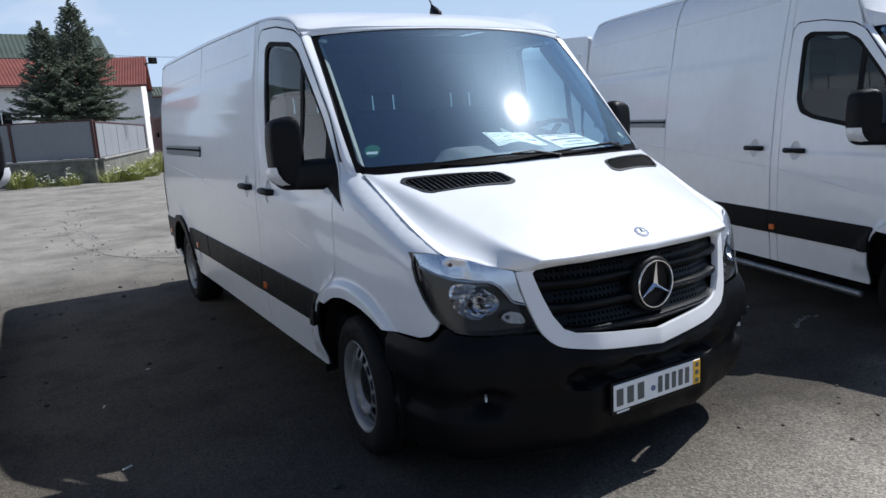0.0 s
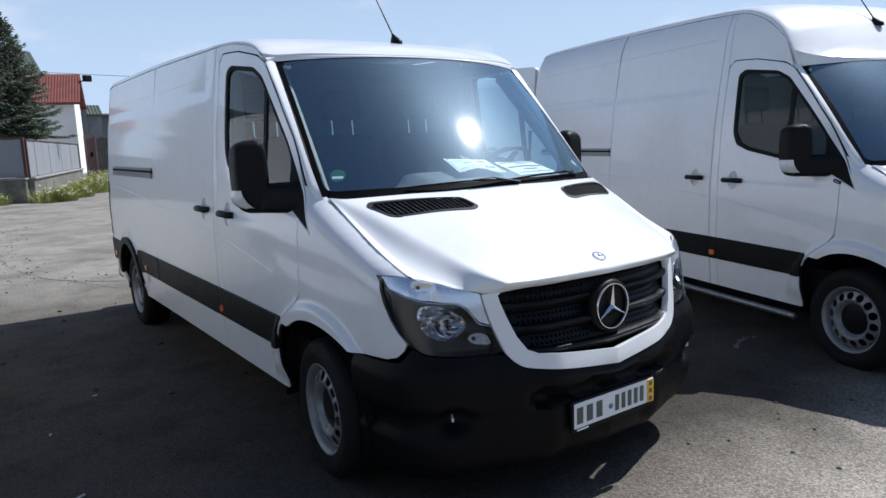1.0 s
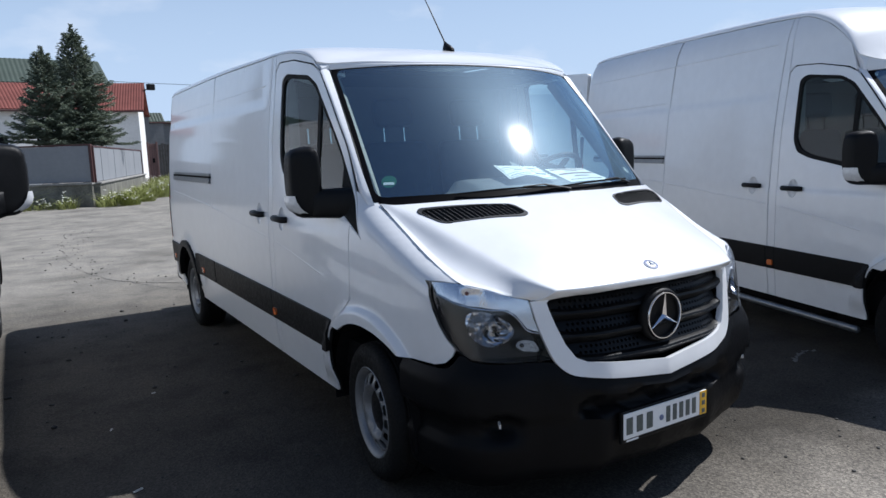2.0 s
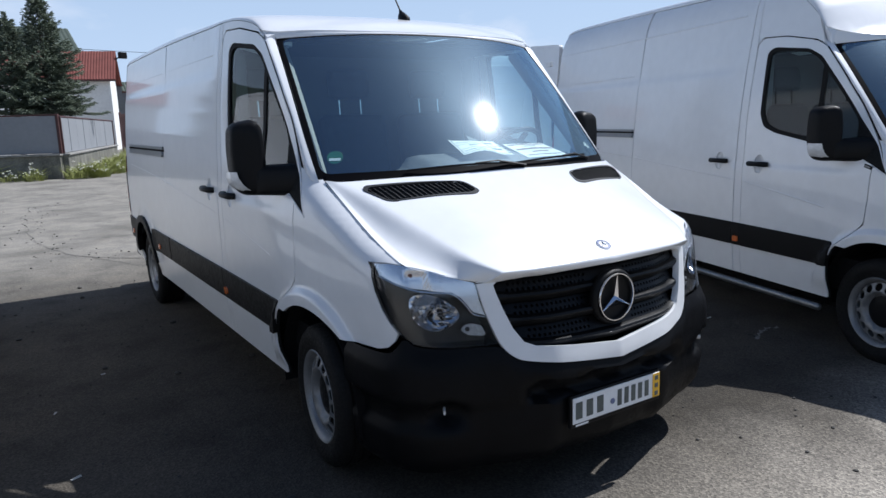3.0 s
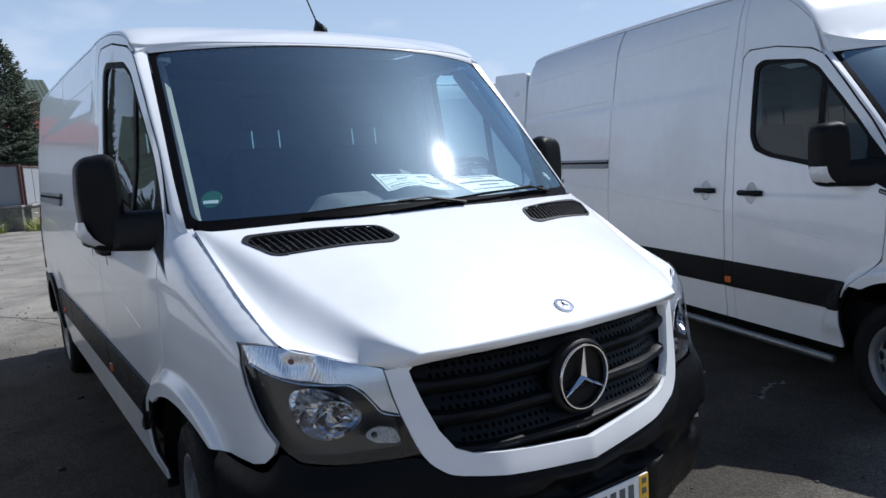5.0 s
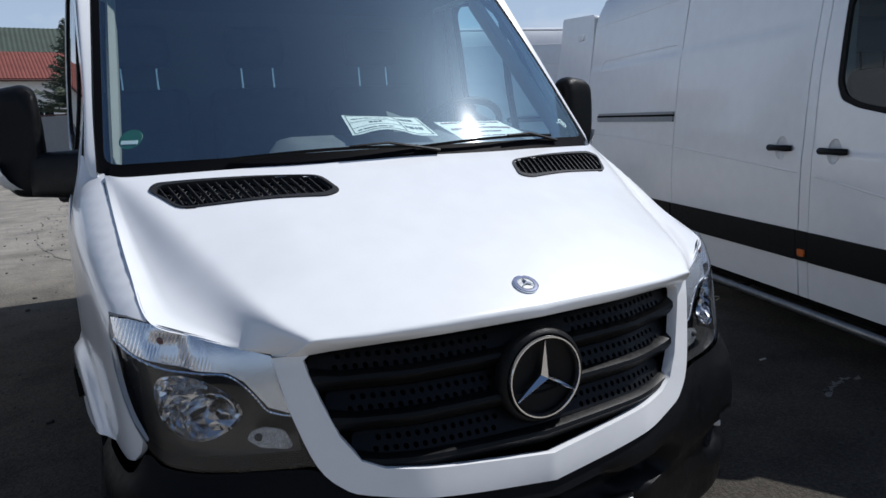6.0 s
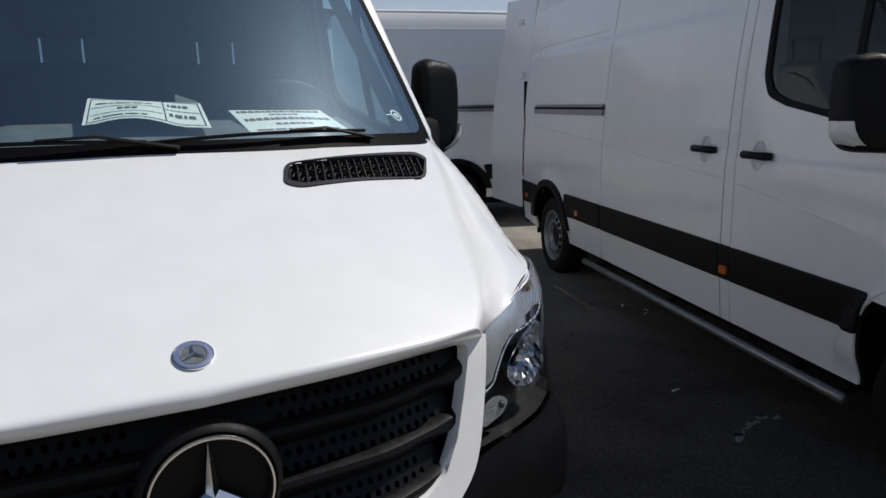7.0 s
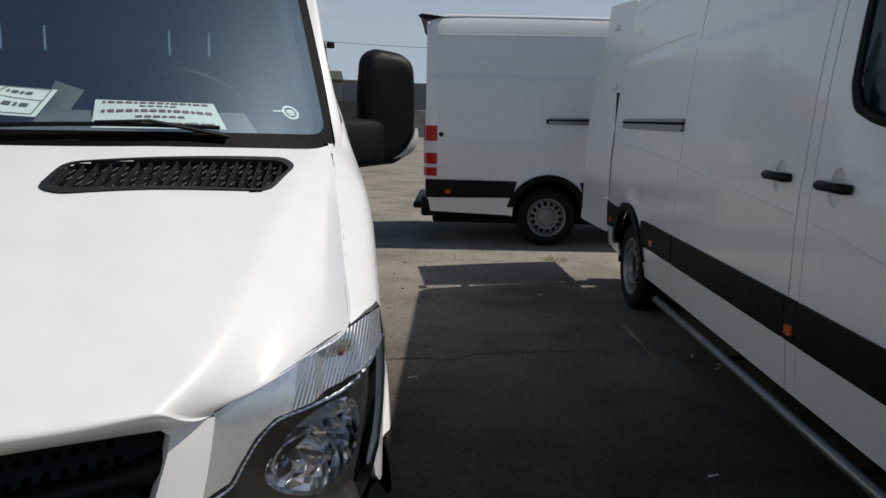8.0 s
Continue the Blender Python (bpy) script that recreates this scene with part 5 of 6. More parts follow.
            for zz in np.linspace(za + 0.002, zb - 0.002, 4):
                w = [(float(flank(np.array([y]), np.array([zz]), rear_wheel, L)[0]) + 0.006, y) for y in (L - 0.15, L - 0.07, L - 0.04, L - 0.02)] + [(0.86, L + 0.006), (0.80, L + 0.004)]
                rows.append([(sx * x, y, zz) for x, y in w])
            part(nm, loft(rows), mm, t, "", 60)
    # rear bumper step and plastic corner
    part("rear_bumper", join(box(-0.96, L - 0.14, 0.33, 0.96, L + 0.03, 0.555, 0.03), box(-0.80, L - 0.02, 0.40, 0.80, L + 0.13, 0.47, 0.02)), PLASTIC, van, "black rear bumper with a step", 40)
    if not full:
        # tubular side step
        if rear_wheel < 5:
            for sx in (-1,):
                st = new("side_step", None)
                st.parent = van
                tagged(st, "polished tubular side step")
                part("step_tube", tube([(sx * 0.992, y_, 0.268) for y_ in (1.40, 1.41, 2.2, 3.0, 4.10, 4.11)], [0.018, 0.024, 0.024, 0.024, 0.024, 0.018], 16), STEPTUBE, st, "polished steel tube", 60)
                for y in (1.75, 2.9, 3.95):
                    part("step_bracket", tube([(sx * 0.98, y, 0.265), (sx * 0.80, y, 0.30)], 0.014, 8), DARK, st)
    # pressed lines in the flank: a roof seam and the edge of the raised panel
    if rear_wheel > 5:
        lines = [[(y, 2.125) for y in np.linspace(3.9, 6.38, 24)] + [(6.42, 2.11), (6.44, 2.07)], [(y, 2.37) for y in np.linspace(2.4, 6.6, 30)], [(6.545 + 0.05 * s, 2.48 - 1.1 * s) for s in np.linspace(0, 1, 14)]]
    elif full:
        lines = [[(y, 2.03) for y in np.linspace(2.42, 3.72, 12)], [(y, 2.03) for y in np.linspace(3.92, 5.4, 12)] + [(5.46, 2.0), (5.48, 1.9)]]
    else:
        lines = [[(y, 2.33) for y in np.linspace(2.4, L - 0.15, 20)], [(y, 1.98) for y in np.linspace(3.92, 5.3, 14)] + [(5.36, 1.95), (5.38, 1.88)]]
    lines += [[(y, swage(y)) for y in np.linspace(a_, b_, 14)] for a_, b_ in ((1.42, 2.20), (2.34, 3.80), (3.84, min(5.4, L - 0.3)))]
    for line in lines:
        pts = [(float(fn(np.array([y]), np.array([z]))[0][0]) + (0.0058 if full else 0.0040), y, z) for y, z in line]
        part("pressed_line", tube(pts, 0.0075, 8), WHITE, van, "", 60)
    if rear_wheel > 5:
        rows = []
        for x in np.linspace(-0.80, 0.80, 17):
            h = 0.02 * (1 - (x / 0.8) ** 4)
            rows.append([(x, L - 0.20, 2.57 + 2 * h), (x, L + 0.05, 2.60 + 2 * h), (x, L + 0.09, 2.585 + 2 * h), (x, L + 0.07, 2.555 + 2 * h), (x, L - 0.04, 2.53 + 2 * h)])
        part("roof_spoiler", loft(rows, True, True), PLASTIC, van, "black spoiler lip at the rear roof edge", 50)
        x = float(fn(np.array([6.556]), np.array([1.265]))[0][0])
        part("flank_plug", moved(lathe([(0.0, -0.006), (0.024, -0.005), (0.028, 0.002)], 20, "X"), Matrix.Translation((x, 6.556, 1.265))), PLASTIC, van, "round black plug")


VAN_1 = build_van(Matrix.Identity(4), "low", label="white low-roof delivery van with black bumper and number plate", steer=-4.5)
VAN_2 = build_van(pose(3.0756, -1.0909, -0.015, 0, 0, -16.68), "high", open_door=94.5, label="white high-roof delivery van with a polished side step", full=False, lift=0.03)
plaque_m = Matrix.Translation((-0.9775, 1.116, 1.243)) @ Matrix.Rotation(radians(15), 4, "X") @ Matrix.Rotation(radians(-5), 4, "Z")
plaque = part("side_plaque", moved(box(-0.005, -0.031, -0.012, 0.003, 0.031, 0.012, 0.003), plaque_m), PLASTIC, VAN_2, "small black plaque on the wing")
part("plaque_bar", moved(box(-0.0062, -0.021, -0.005, -0.004, 0.021, 0.005), plaque_m), STEEL, plaque)
build_van(pose(9.375, 5.831, 0, 0, 0, 73.0), "high", 5.325, 6.75, label="white long high-roof delivery van parked crosswise", full=False, tail=True)
build_van(pose(-3.575, 0.70, 0, 0, 0, 0), "low", length=5.56, label="white low-roof delivery van standing alongside", full=False, mirror=(0.12, 0.07))

# ---- ground ----
def ground_material():
    """Worn grey asphalt with stones in it, sandy and paler in drifts, darker in others, and painted brighter in front
    for the sun on it.
    """
    m = bpy.data.materials.new("worn_asphalt")
    m.use_nodes = True
    n, l = m.node_tree.nodes, m.node_tree.links
    p = n["Principled BSDF"]
    p.inputs["Roughness"].default_value = 0.93
    p.inputs["Specular IOR Level"].default_value = 0.08
    co = n.new("ShaderNodeTexCoord")

    def tex(scale, detail=4, kind="ShaderNodeTexNoise"):
        t = n.new(kind)
        t.inputs["Scale"].default_value = scale
        if kind == "ShaderNodeTexNoise":
            t.inputs["Detail"].default_value = detail
        l.new(co.outputs["Object"], t.inputs["Vector"])
        return t

    def ramp(src, stops):
        r = n.new("ShaderNodeValToRGB")
        while len(r.color_ramp.elements) < len(stops):
            r.color_ramp.elements.new(0.5)
        for e, (q, c) in zip(r.color_ramp.elements, stops):
            e.position, e.color = q, (*c, 1)
        l.new(src, r.inputs["Fac"])
        return r

    def mix(kind, fac, a, b):
        x = n.new("ShaderNodeMix")
        x.data_type, x.blend_type = "RGBA", kind
        if isinstance(fac, float):
            x.inputs["Factor"].default_value = fac
        else:
            l.new(fac, x.inputs["Factor"])
        l.new(a, x.inputs["A"])
        l.new(b, x.inputs["B"])
        return x.outputs["Result"]
    base = ramp(tex(0.30, 6).outputs["Fac"], [(0.30, (0.044, 0.040, 0.034)), (0.50, (0.063, 0.057, 0.049)), (0.70, (0.096, 0.086, 0.072))])
    stones = ramp(tex(105, 2, "ShaderNodeTexVoronoi").outputs["Color"], [(0.0, (0.30, 0.30, 0.31)), (0.5, (0.92, 0.91, 0.90)), (1.0, (1.8, 1.78, 1.70))])
    blotch = ramp(tex(2.6, 8).outputs["Fac"], [(0.30, (0.62, 0.62, 0.63)), (0.5, (1.0, 1.0, 1.0)), (0.75, (1.22, 1.19, 1.13))])
    c = mix("MULTIPLY", 0.5, base.outputs[0], stones.outputs[0])
    c = mix("MULTIPLY", 0.8, c, blotch.outputs[0])
    # sandier and paler away from the parked row
    sep = n.new("ShaderNodeSeparateXYZ")
    l.new(co.outputs["Object"], sep.inputs[0])
    far = n.new("ShaderNodeMapRange")
    far.inputs["From Min"].default_value, far.inputs["From Max"].default_value = 4.5, 8.5
    east, reach = n.new("ShaderNodeMapRange"), n.new("ShaderNodeMath")
    east.inputs["From Min"].default_value, east.inputs["From Max"].default_value = 0.2, 1.6
    east.inputs["To Min"].default_value, east.inputs["To Max"].default_value = 0.0, 2.8
    reach.operation = "ADD"
    l.new(sep.outputs["X"], east.inputs["Value"])
    l.new(sep.outputs["Y"], reach.inputs[0])
    l.new(east.outputs[0], reach.inputs[1])
    l.new(reach.outputs[0], far.inputs["Value"])
    sand = ramp(tex(0.8, 8).outputs["Fac"], [(0.3, (0.172, 0.163, 0.146)), (0.45, (0.235, 0.223, 0.200)), (0.6, (0.285, 0.268, 0.238)), (0.8, (0.235, 0.228, 0.214))])
    sand_c = mix("MULTIPLY", 0.6, mix("MULTIPLY", 0.45, sand.outputs[0], stones.outputs[0]), blotch.outputs[0])
    # paler tone painted into the ground before the parked row, for the sun on it
    sun_front, ly, ln_ = n.new("ShaderNodeMapRange"), n.new("ShaderNodeMath"), tex(1.1, 6)
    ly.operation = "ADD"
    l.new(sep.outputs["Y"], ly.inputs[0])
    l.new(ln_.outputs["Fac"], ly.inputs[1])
    l.new(ly.outputs[0], sun_front.inputs["Value"])
    sun_front.inputs["From Min"].default_value, sun_front.inputs["From Max"].default_value = 0.75, -0.15
    sun_tone = ramp(tex(1.7, 7).outputs["Fac"], [(0.3, (0.225, 0.206, 0.180)), (0.7, (0.325, 0.298, 0.258))])
    sun_c = mix("MULTIPLY", 0.8, sun_tone.outputs[0], stones.outputs[0])
    c = mix("MIX", sun_front.outputs[0], c, sun_c)
    w = n.new("ShaderNodeMath")
    w.operation, w.use_clamp = "MULTIPLY", True
    l.new(far.outputs[0], w.inputs[0])
    w.inputs[1].default_value = 0.9
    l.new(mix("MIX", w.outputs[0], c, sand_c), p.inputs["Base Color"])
    b1, b2 = n.new("ShaderNodeBump"), n.new("ShaderNodeBump")
    b1.inputs["Strength"].default_value, b1.inputs["Distance"].default_value = 0.6, 0.006
    b2.inputs["Strength"].default_value, b2.inputs["Distance"].default_value = 0.4, 0.03
    l.new(tex(105, 2, "ShaderNodeTexVoronoi").outputs["Distance"], b1.inputs["Height"])
    l.new(tex(5, 6).outputs["Fac"], b2.inputs["Height"])
    l.new(b2.outputs[0], b1.inputs["Normal"])
    l.new(b1.outputs[0], p.inputs["Normal"])
    return m


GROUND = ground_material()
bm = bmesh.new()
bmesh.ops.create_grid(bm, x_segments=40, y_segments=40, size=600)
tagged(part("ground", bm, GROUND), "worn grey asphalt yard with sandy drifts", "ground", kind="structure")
CRACK = mat("crack_filling", (0.030, 0.028, 0.025), 0.95, noise_scale=12, noise_amount=0.4)
LEAF = mat("weed_leaf", (0.25, 0.27, 0.075), 0.7, noise_scale=6, noise_amount=0.4)
BLOOM = mat("white_bloom", (0.75, 0.74, 0.66), 0.8, noise_scale=20, noise_amount=0.1)
LITTER = mat("pale_litter", (0.45, 0.44, 0.40), 0.8, noise_scale=50, noise_amount=0.2)
rnd = random.Random(4)


def crack(pts, width, material=None, label="dark crack in the asphalt"):
    """A jagged crack in the asphalt."""
    line = bend(pts, 10)
    bm_ = bmesh.new()
    prev = None
    for i, (x, y) in enumerate(line):
        x, y = x + rnd.uniform(-0.02, 0.02), y + rnd.uniform(-0.02, 0.02)
        w = width * rnd.uniform(0.3, 1.2) * (0.3 if i in (0, len(line) - 1) else 1)
        pair = [bm_.verts.new((x, y - w, 0.0035)), bm_.verts.new((x + w * 0.3, y + w, 0.0035))]
        if prev:
            bm_.faces.new((prev[0], pair[0], pair[1], prev[1]))
        prev = pair
    bmesh.ops.recalc_face_normals(bm_, faces=bm_.faces)
    tagged(part("ground_crack", bm_, material or CRACK), label, "crack", kind="structure")


crack([(1.30, 3.06), (1.62, 3.04), (1.80, 2.96), (2.05, 3.02), (2.30, 3.0), (2.72, 2.90), (3.1, 2.92)], 0.007)
crack([(3.82, 5.95), (3.74, 5.63), (3.60, 5.15), (3.46, 4.81)], 0.010)
crack([(-0.2, 17.5), (-1.05, 15.9), (-1.7, 13.2), (-1.75, 10.5), (-1.55, 9.0), (-1.2, 8.0), (-0.4, 7.2)], 0.013)
crack([(-1.2, 8.0), (-0.8, 7.0), (-0.3, 6.4)], 0.01)
SCUFF = mat("pale_scuff", (0.17, 0.165, 0.155), 0.95, noise_scale=30, noise_amount=0.35)
crack([(2.28, 0.84), (2.40, 0.89), (2.52, 0.93), (2.66, 0.90)], 0.016, SCUFF, "pale scraped mark in the asphalt")

# stones, grit and butts on the ground
bm = bmesh.new()
for k in range(620):
    if k < 100:
        t = rnd.random()
        bx, by = (-1.05 - 0.7 * math.sin(t * 3.0) + rnd.gauss(0, 0.25), 16.5 - 9.0 * t)
    elif k < 370:
        bx, by = rnd.uniform(-2.6, 0.6), rnd.uniform(0.5, 6.5)
    else:
        bx, by = rnd.uniform(0.6, 3.0), rnd.uniform(-1.5, 7)
    r = rnd.uniform(0.004, 0.011) * (1.5 if k < 100 else 2.4 if k < 370 and k % 6 == 0 else 1)
    m = Matrix.Translation((bx, by, r * 0.3)) @ Matrix.Rotation(rnd.uniform(0, 6), 4, "Z") @ Matrix.Diagonal((r * rnd.uniform(0.8, 1.6), r, r * 0.6, 1))
    bmesh.ops.create_icosphere(bm, subdivisions=1, radius=1, matrix=m)
tagged(part("grit", bm, CRACK), "loose dark stones and grit on the asphalt", "gravel", kind="stuff")
for x, y, ln, a in ((-1.97, 1.53, 0.05, 0.5), (-1.99, 2.46, 0.03, 1.2), (-1.67, 3.01, 0.025, 0.3), (3.16, 5.72, 0.12, 0.1), (2.99, 4.31, 0.03, 0.7), (3.29, 2.67, 0.045, 1.0), (3.30, 2.44, 0.06, 0.4), (2.46, 1.36, 0.05, 0.1), (3.36, 2.50, 0.03, 2.0), (1.52, 2.72, 0.06, 0.2)):
    b = box(-ln / 2, -0.0045, 0.001, ln / 2, 0.0045, 0.009, 0.002, 1)
    for v in b.verts:
        v.co += Vector((rnd.uniform(-0.003, 0.003), rnd.uniform(-0.004, 0.004), abs(v.co.x) * 0.1))
    tagged(part("litter", moved(b, Matrix.Translation((x, y, 0)) @ Matrix.Rotation(a, 4, "Z")), LITTER), "small crumpled pale scrap of paper on the asphalt", "litter")


def weeds(name, spots, label, bloom=0):
    """Tufts of thin blades, with white umbels where they flower."""
    bl, fl = bmesh.new(), bmesh.new()
    for x, y, r, h, n in spots:
        for _ in range(int(n * 2.2)):
            a, d = rnd.uniform(0, 6.28), r * math.sqrt(rnd.random())
            p = Vector((x + d * math.cos(a), y + d * math.sin(a), 0))
            hh = h * rnd.uniform(0.45, 1.0) * (1 - 0.5 * d / r)
            lean = Vector((rnd.gauss(0, 0.3), rnd.gauss(0, 0.3), 1)) * hh
            w = Vector((math.cos(a), math.sin(a), 0)) * hh * rnd.uniform(0.006, 0.022)
            q = [bl.verts.new(p - w), bl.verts.new(p + w), bl.verts.new(p + lean * 0.55 + w * 1.3), bl.verts.new(p + lean * 0.55 - w * 1.3), bl.verts.new(p + lean + Vector((lean.x, lean.y, -0.15 * hh)))]
            bl.faces.new((q[0], q[1], q[2], q[3]))
            bl.faces.new((q[3], q[2], q[4]))
            if rnd.random() < bloom:
                c = p + lean * rnd.uniform(0.8, 1.1)
                for _ in range(3):
                    m = Matrix.Translation(c + Vector((rnd.gauss(0, 0.05), rnd.gauss(0, 0.05), rnd.gauss(0, 0.03)))) @ Matrix.Diagonal((0.035, 0.035, 0.012, 1))
                    bmesh.ops.create_icosphere(fl, subdivisions=1, radius=1, matrix=m)
    ob = tagged(part(name, bl, LEAF), label, "weeds", kind="stuff")
    if bloom:
        part("blossom", fl, BLOOM, ob, "white flower heads")
    else:
        fl.free()


weeds("weed_tuft", [(2.30, 3.0, 0.09, 0.05, 60), (2.42, 2.99, 0.05, 0.04, 25)], "small green weed growing from a crack")
weeds("weed_tuft", [(3.74, 5.63, 0.13, 0.09, 90), (3.66, 5.72, 0.08, 0.06, 40)], "green weed tuft growing from the asphalt")

# ---- papers and sticker in the first van's windscreen ----
def paper(name, lt, rt, rb, lb, bars, label, ink=None, curl=0.0, stock=None):
    lt, rt, rb, lb = [np.array(q) for q in (lt, rt, rb, lb)]

    def at(u, v, d=0.0):
        u, v = np.asarray(u, float)[..., None], np.asarray(v, float)[..., None]
        p = (lt * (1 - u) + rt * u) * (1 - v) + (lb * (1 - u) + rb * u) * v
        z = p[..., 2] + 0.006 * np.sin(math.pi * u[..., 0]) * np.sin(math.pi * v[..., 0]) + curl * np.sin(math.pi * np.clip((u[..., 0] - 0.05) / 0.7, 0, 1)) * v[..., 0] + d
        return p[..., 0], p[..., 1], z
    ob = tagged(link(name, sheet(name, [(0, 0), (1, 0), (1, 1), (0, 1)], lambda u, v: at(u, v), 0.1, (), 0.0015, centre=(0, 1, 0)), stock or PAPER), label, "paper")
    for u0, v0, u1, v1 in bars:
        link("printed_bar", sheet("printed_bar", [(u0, v0), (u1, v0), (u1, v1), (u0, v1)], lambda u, v: at(u, v, 0.0022), 0.1, (), 0.0008, centre=(0, 1, 0)), ink or INK, ob)


def text_row(u0, u1, v0, v1, widths):
    """A row of small bars in place of a line of characters."""
    total, out, u = sum(widths) + 0.35 * (len(widths) - 1), [], u0
    k = (u1 - u0) / total
    v0, v1 = v0 + 0.17 * (v1 - v0), v1 - 0.17 * (v1 - v0)
    for w in widths:
        out.append((u, v0, u + w * k, v1))
        u += (w + 0.35) * k
    return out


frame_bars = [(0.03, 0.05, 0.97, 0.062), (0.03, 0.94, 0.97, 0.952), (0.03, 0.05, 0.038, 0.95), (0.962, 0.05, 0.97, 0.95), (0.64, 0.05, 0.648, 0.95), (0.64, 0.48, 0.97, 0.492), (0.05, 0.42, 0.62, 0.43), (0.05, 0.70, 0.62, 0.708)]
paper("price_sheet", (-0.085, 1.140, 1.494), (0.212, 1.150, 1.476), (0.205, 0.955, 1.409), (-0.110, 0.960, 1.424),
      frame_bars + text_row(0.26, 0.42, 0.50, 0.60, [1, 1, 1]) + text_row(0.68, 0.86, 0.18, 0.34, [0.4, 1, 0.5, 1]) + text_row(0.68, 0.90, 0.60, 0.76, [0.5, 1, 0.4, 1]) + text_row(0.08, 0.55, 0.24, 0.28, [2, 1, 3, 2, 1.5]) + text_row(0.08, 0.50, 0.82, 0.86, [1, 3, 2, 1]),
      "white printed price form curling on the dashboard", curl=0.022)
paper("contact_sheet", (0.295, 1.168, 1.455), (0.585, 1.176, 1.450), (0.622, 0.985, 1.385), (0.318, 0.965, 1.386),
      text_row(0.06, 0.94, 0.06, 0.17, [0.5, 1, 1, 1, 0.5, 1, 1, 1, 0.5, 1, 1, 0.5, 1, 1]) + text_row(0.36, 0.66, 0.24, 0.31, [1, 1, 1, 0.6, 1]) + text_row(0.06, 0.94, 0.40, 0.54, [0.5, 1, 1, 1, 0.5, 1, 1, 1, 0.5, 1, 1, 0.5, 1, 1]) + text_row(0.32, 0.70, 0.63, 0.72, [1, 1, 1, 0.7, 1, 1]) + text_row(0.08, 0.92, 0.84, 0.89, [3, 2, 1, 4, 2, 2]),
      "white sheet with printed lines lying on the dashboard", INKRED)
paper("card", (0.167, 1.335, 1.508), (0.239, 1.335, 1.482), (0.191, 1.170, 1.373), (0.145, 1.170, 1.375), [], "grey-green card leaning at the back of the dashboard", stock=CARD)
st = moved(lathe([(0.0, 0.0), (0.036, 0.0), (0.037, 0.001), (0.036, 0.002), (0.0, 0.002)], 32, "Y"), Matrix.Translation((-0.788, 1.022, 1.446)) @ Matrix.Rotation(radians(-33), 4, "Z") @ Matrix.Rotation(radians(-40), 4, "X"))
sticker = part("sticker", st, GREEN, VAN_1, "round green windscreen sticker")
part("sticker_bar", moved(box(-0.026, -0.002, -0.020, 0.026, 0.0, -0.006), Matrix.Translation((-0.788, 1.022, 1.446)) @ Matrix.Rotation(radians(-33), 4, "Z") @ Matrix.Rotation(radians(-40), 4, "X")), PLATE, sticker)

# round pale inspection sticker at the foot of the screen on the driver's side
turn_m = Matrix.Translation((0.780, 1.004, 1.4296)) @ Matrix.Rotation(radians(31), 4, "Z") @ Matrix.Rotation(radians(-42), 4, "X")
pale = part("sticker", moved(lathe([(0.017, 0.0), (0.023, 0.0), (0.023, 0.001), (0.017, 0.001)], 28, "Y"), turn_m), PAPER, VAN_1, "round pale windscreen sticker with a stub")
for bx, bz, w, h in ((0.0, 0.006, 0.010, 0.003), (0.0, 0.0, 0.013, 0.002), (0.001, -0.007, 0.009, 0.003), (-0.036, 0.004, 0.013, 0.002)):
    part("sticker_bar", moved(box(bx - w, 0.0, bz - h, bx + w, 0.001, bz + h), turn_m), PAPER, pale)

# ---- beyond the yard ----
CONCRETE = mat("old_concrete", (0.27, 0.26, 0.24), 0.9, noise_scale=1.6, noise_amount=0.35, bump=0.6, bump_scale=30)
PLINTH = mat("mossy_concrete", (0.155, 0.150, 0.125), 0.95, noise_scale=2.2, noise_amount=0.6, bump=0.8, bump_scale=18)
SHEETMETAL = mat("grey_sheet_metal", (0.23, 0.24, 0.255), 0.65, noise_scale=0.8, noise_amount=0.08)
BROWN = mat("brown_paint", (0.060, 0.022, 0.020), 0.6, noise_scale=3, noise_amount=0.2)
PLASTER = mat("white_plaster", (0.74, 0.73, 0.70), 0.9, noise_scale=0.5, noise_amount=0.10, bump=0.4, bump_scale=20)
REDROOF = mat("red_roof_tile", (0.165, 0.055, 0.045), 0.85, noise_scale=1.2, noise_amount=0.18, spec=0.25)
DARKROOF = mat("dark_roof_sheet", (0.040, 0.058, 0.044), 0.7, noise_scale=0.8, noise_amount=0.2)
GATE = mat("gate_paint", (0.16, 0.090, 0.080), 0.6, noise_scale=2, noise_amount=0.2)
BOARD = mat("weathered_board", (0.065, 0.060, 0.055), 0.85, noise_scale=3, noise_amount=0.35, bump=0.4, bump_scale=30)
GREYWALL = mat("grey_render", (0.16, 0.17, 0.18), 0.85, noise_scale=0.4, noise_amount=0.2)
NEEDLE = mat("spruce_needles", (0.105, 0.130, 0.088), 0.7, noise_scale=2.0, noise_amount=0.45)
BARK = mat("bark", (0.09, 0.07, 0.055), 0.9, noise_scale=5, noise_amount=0.4)


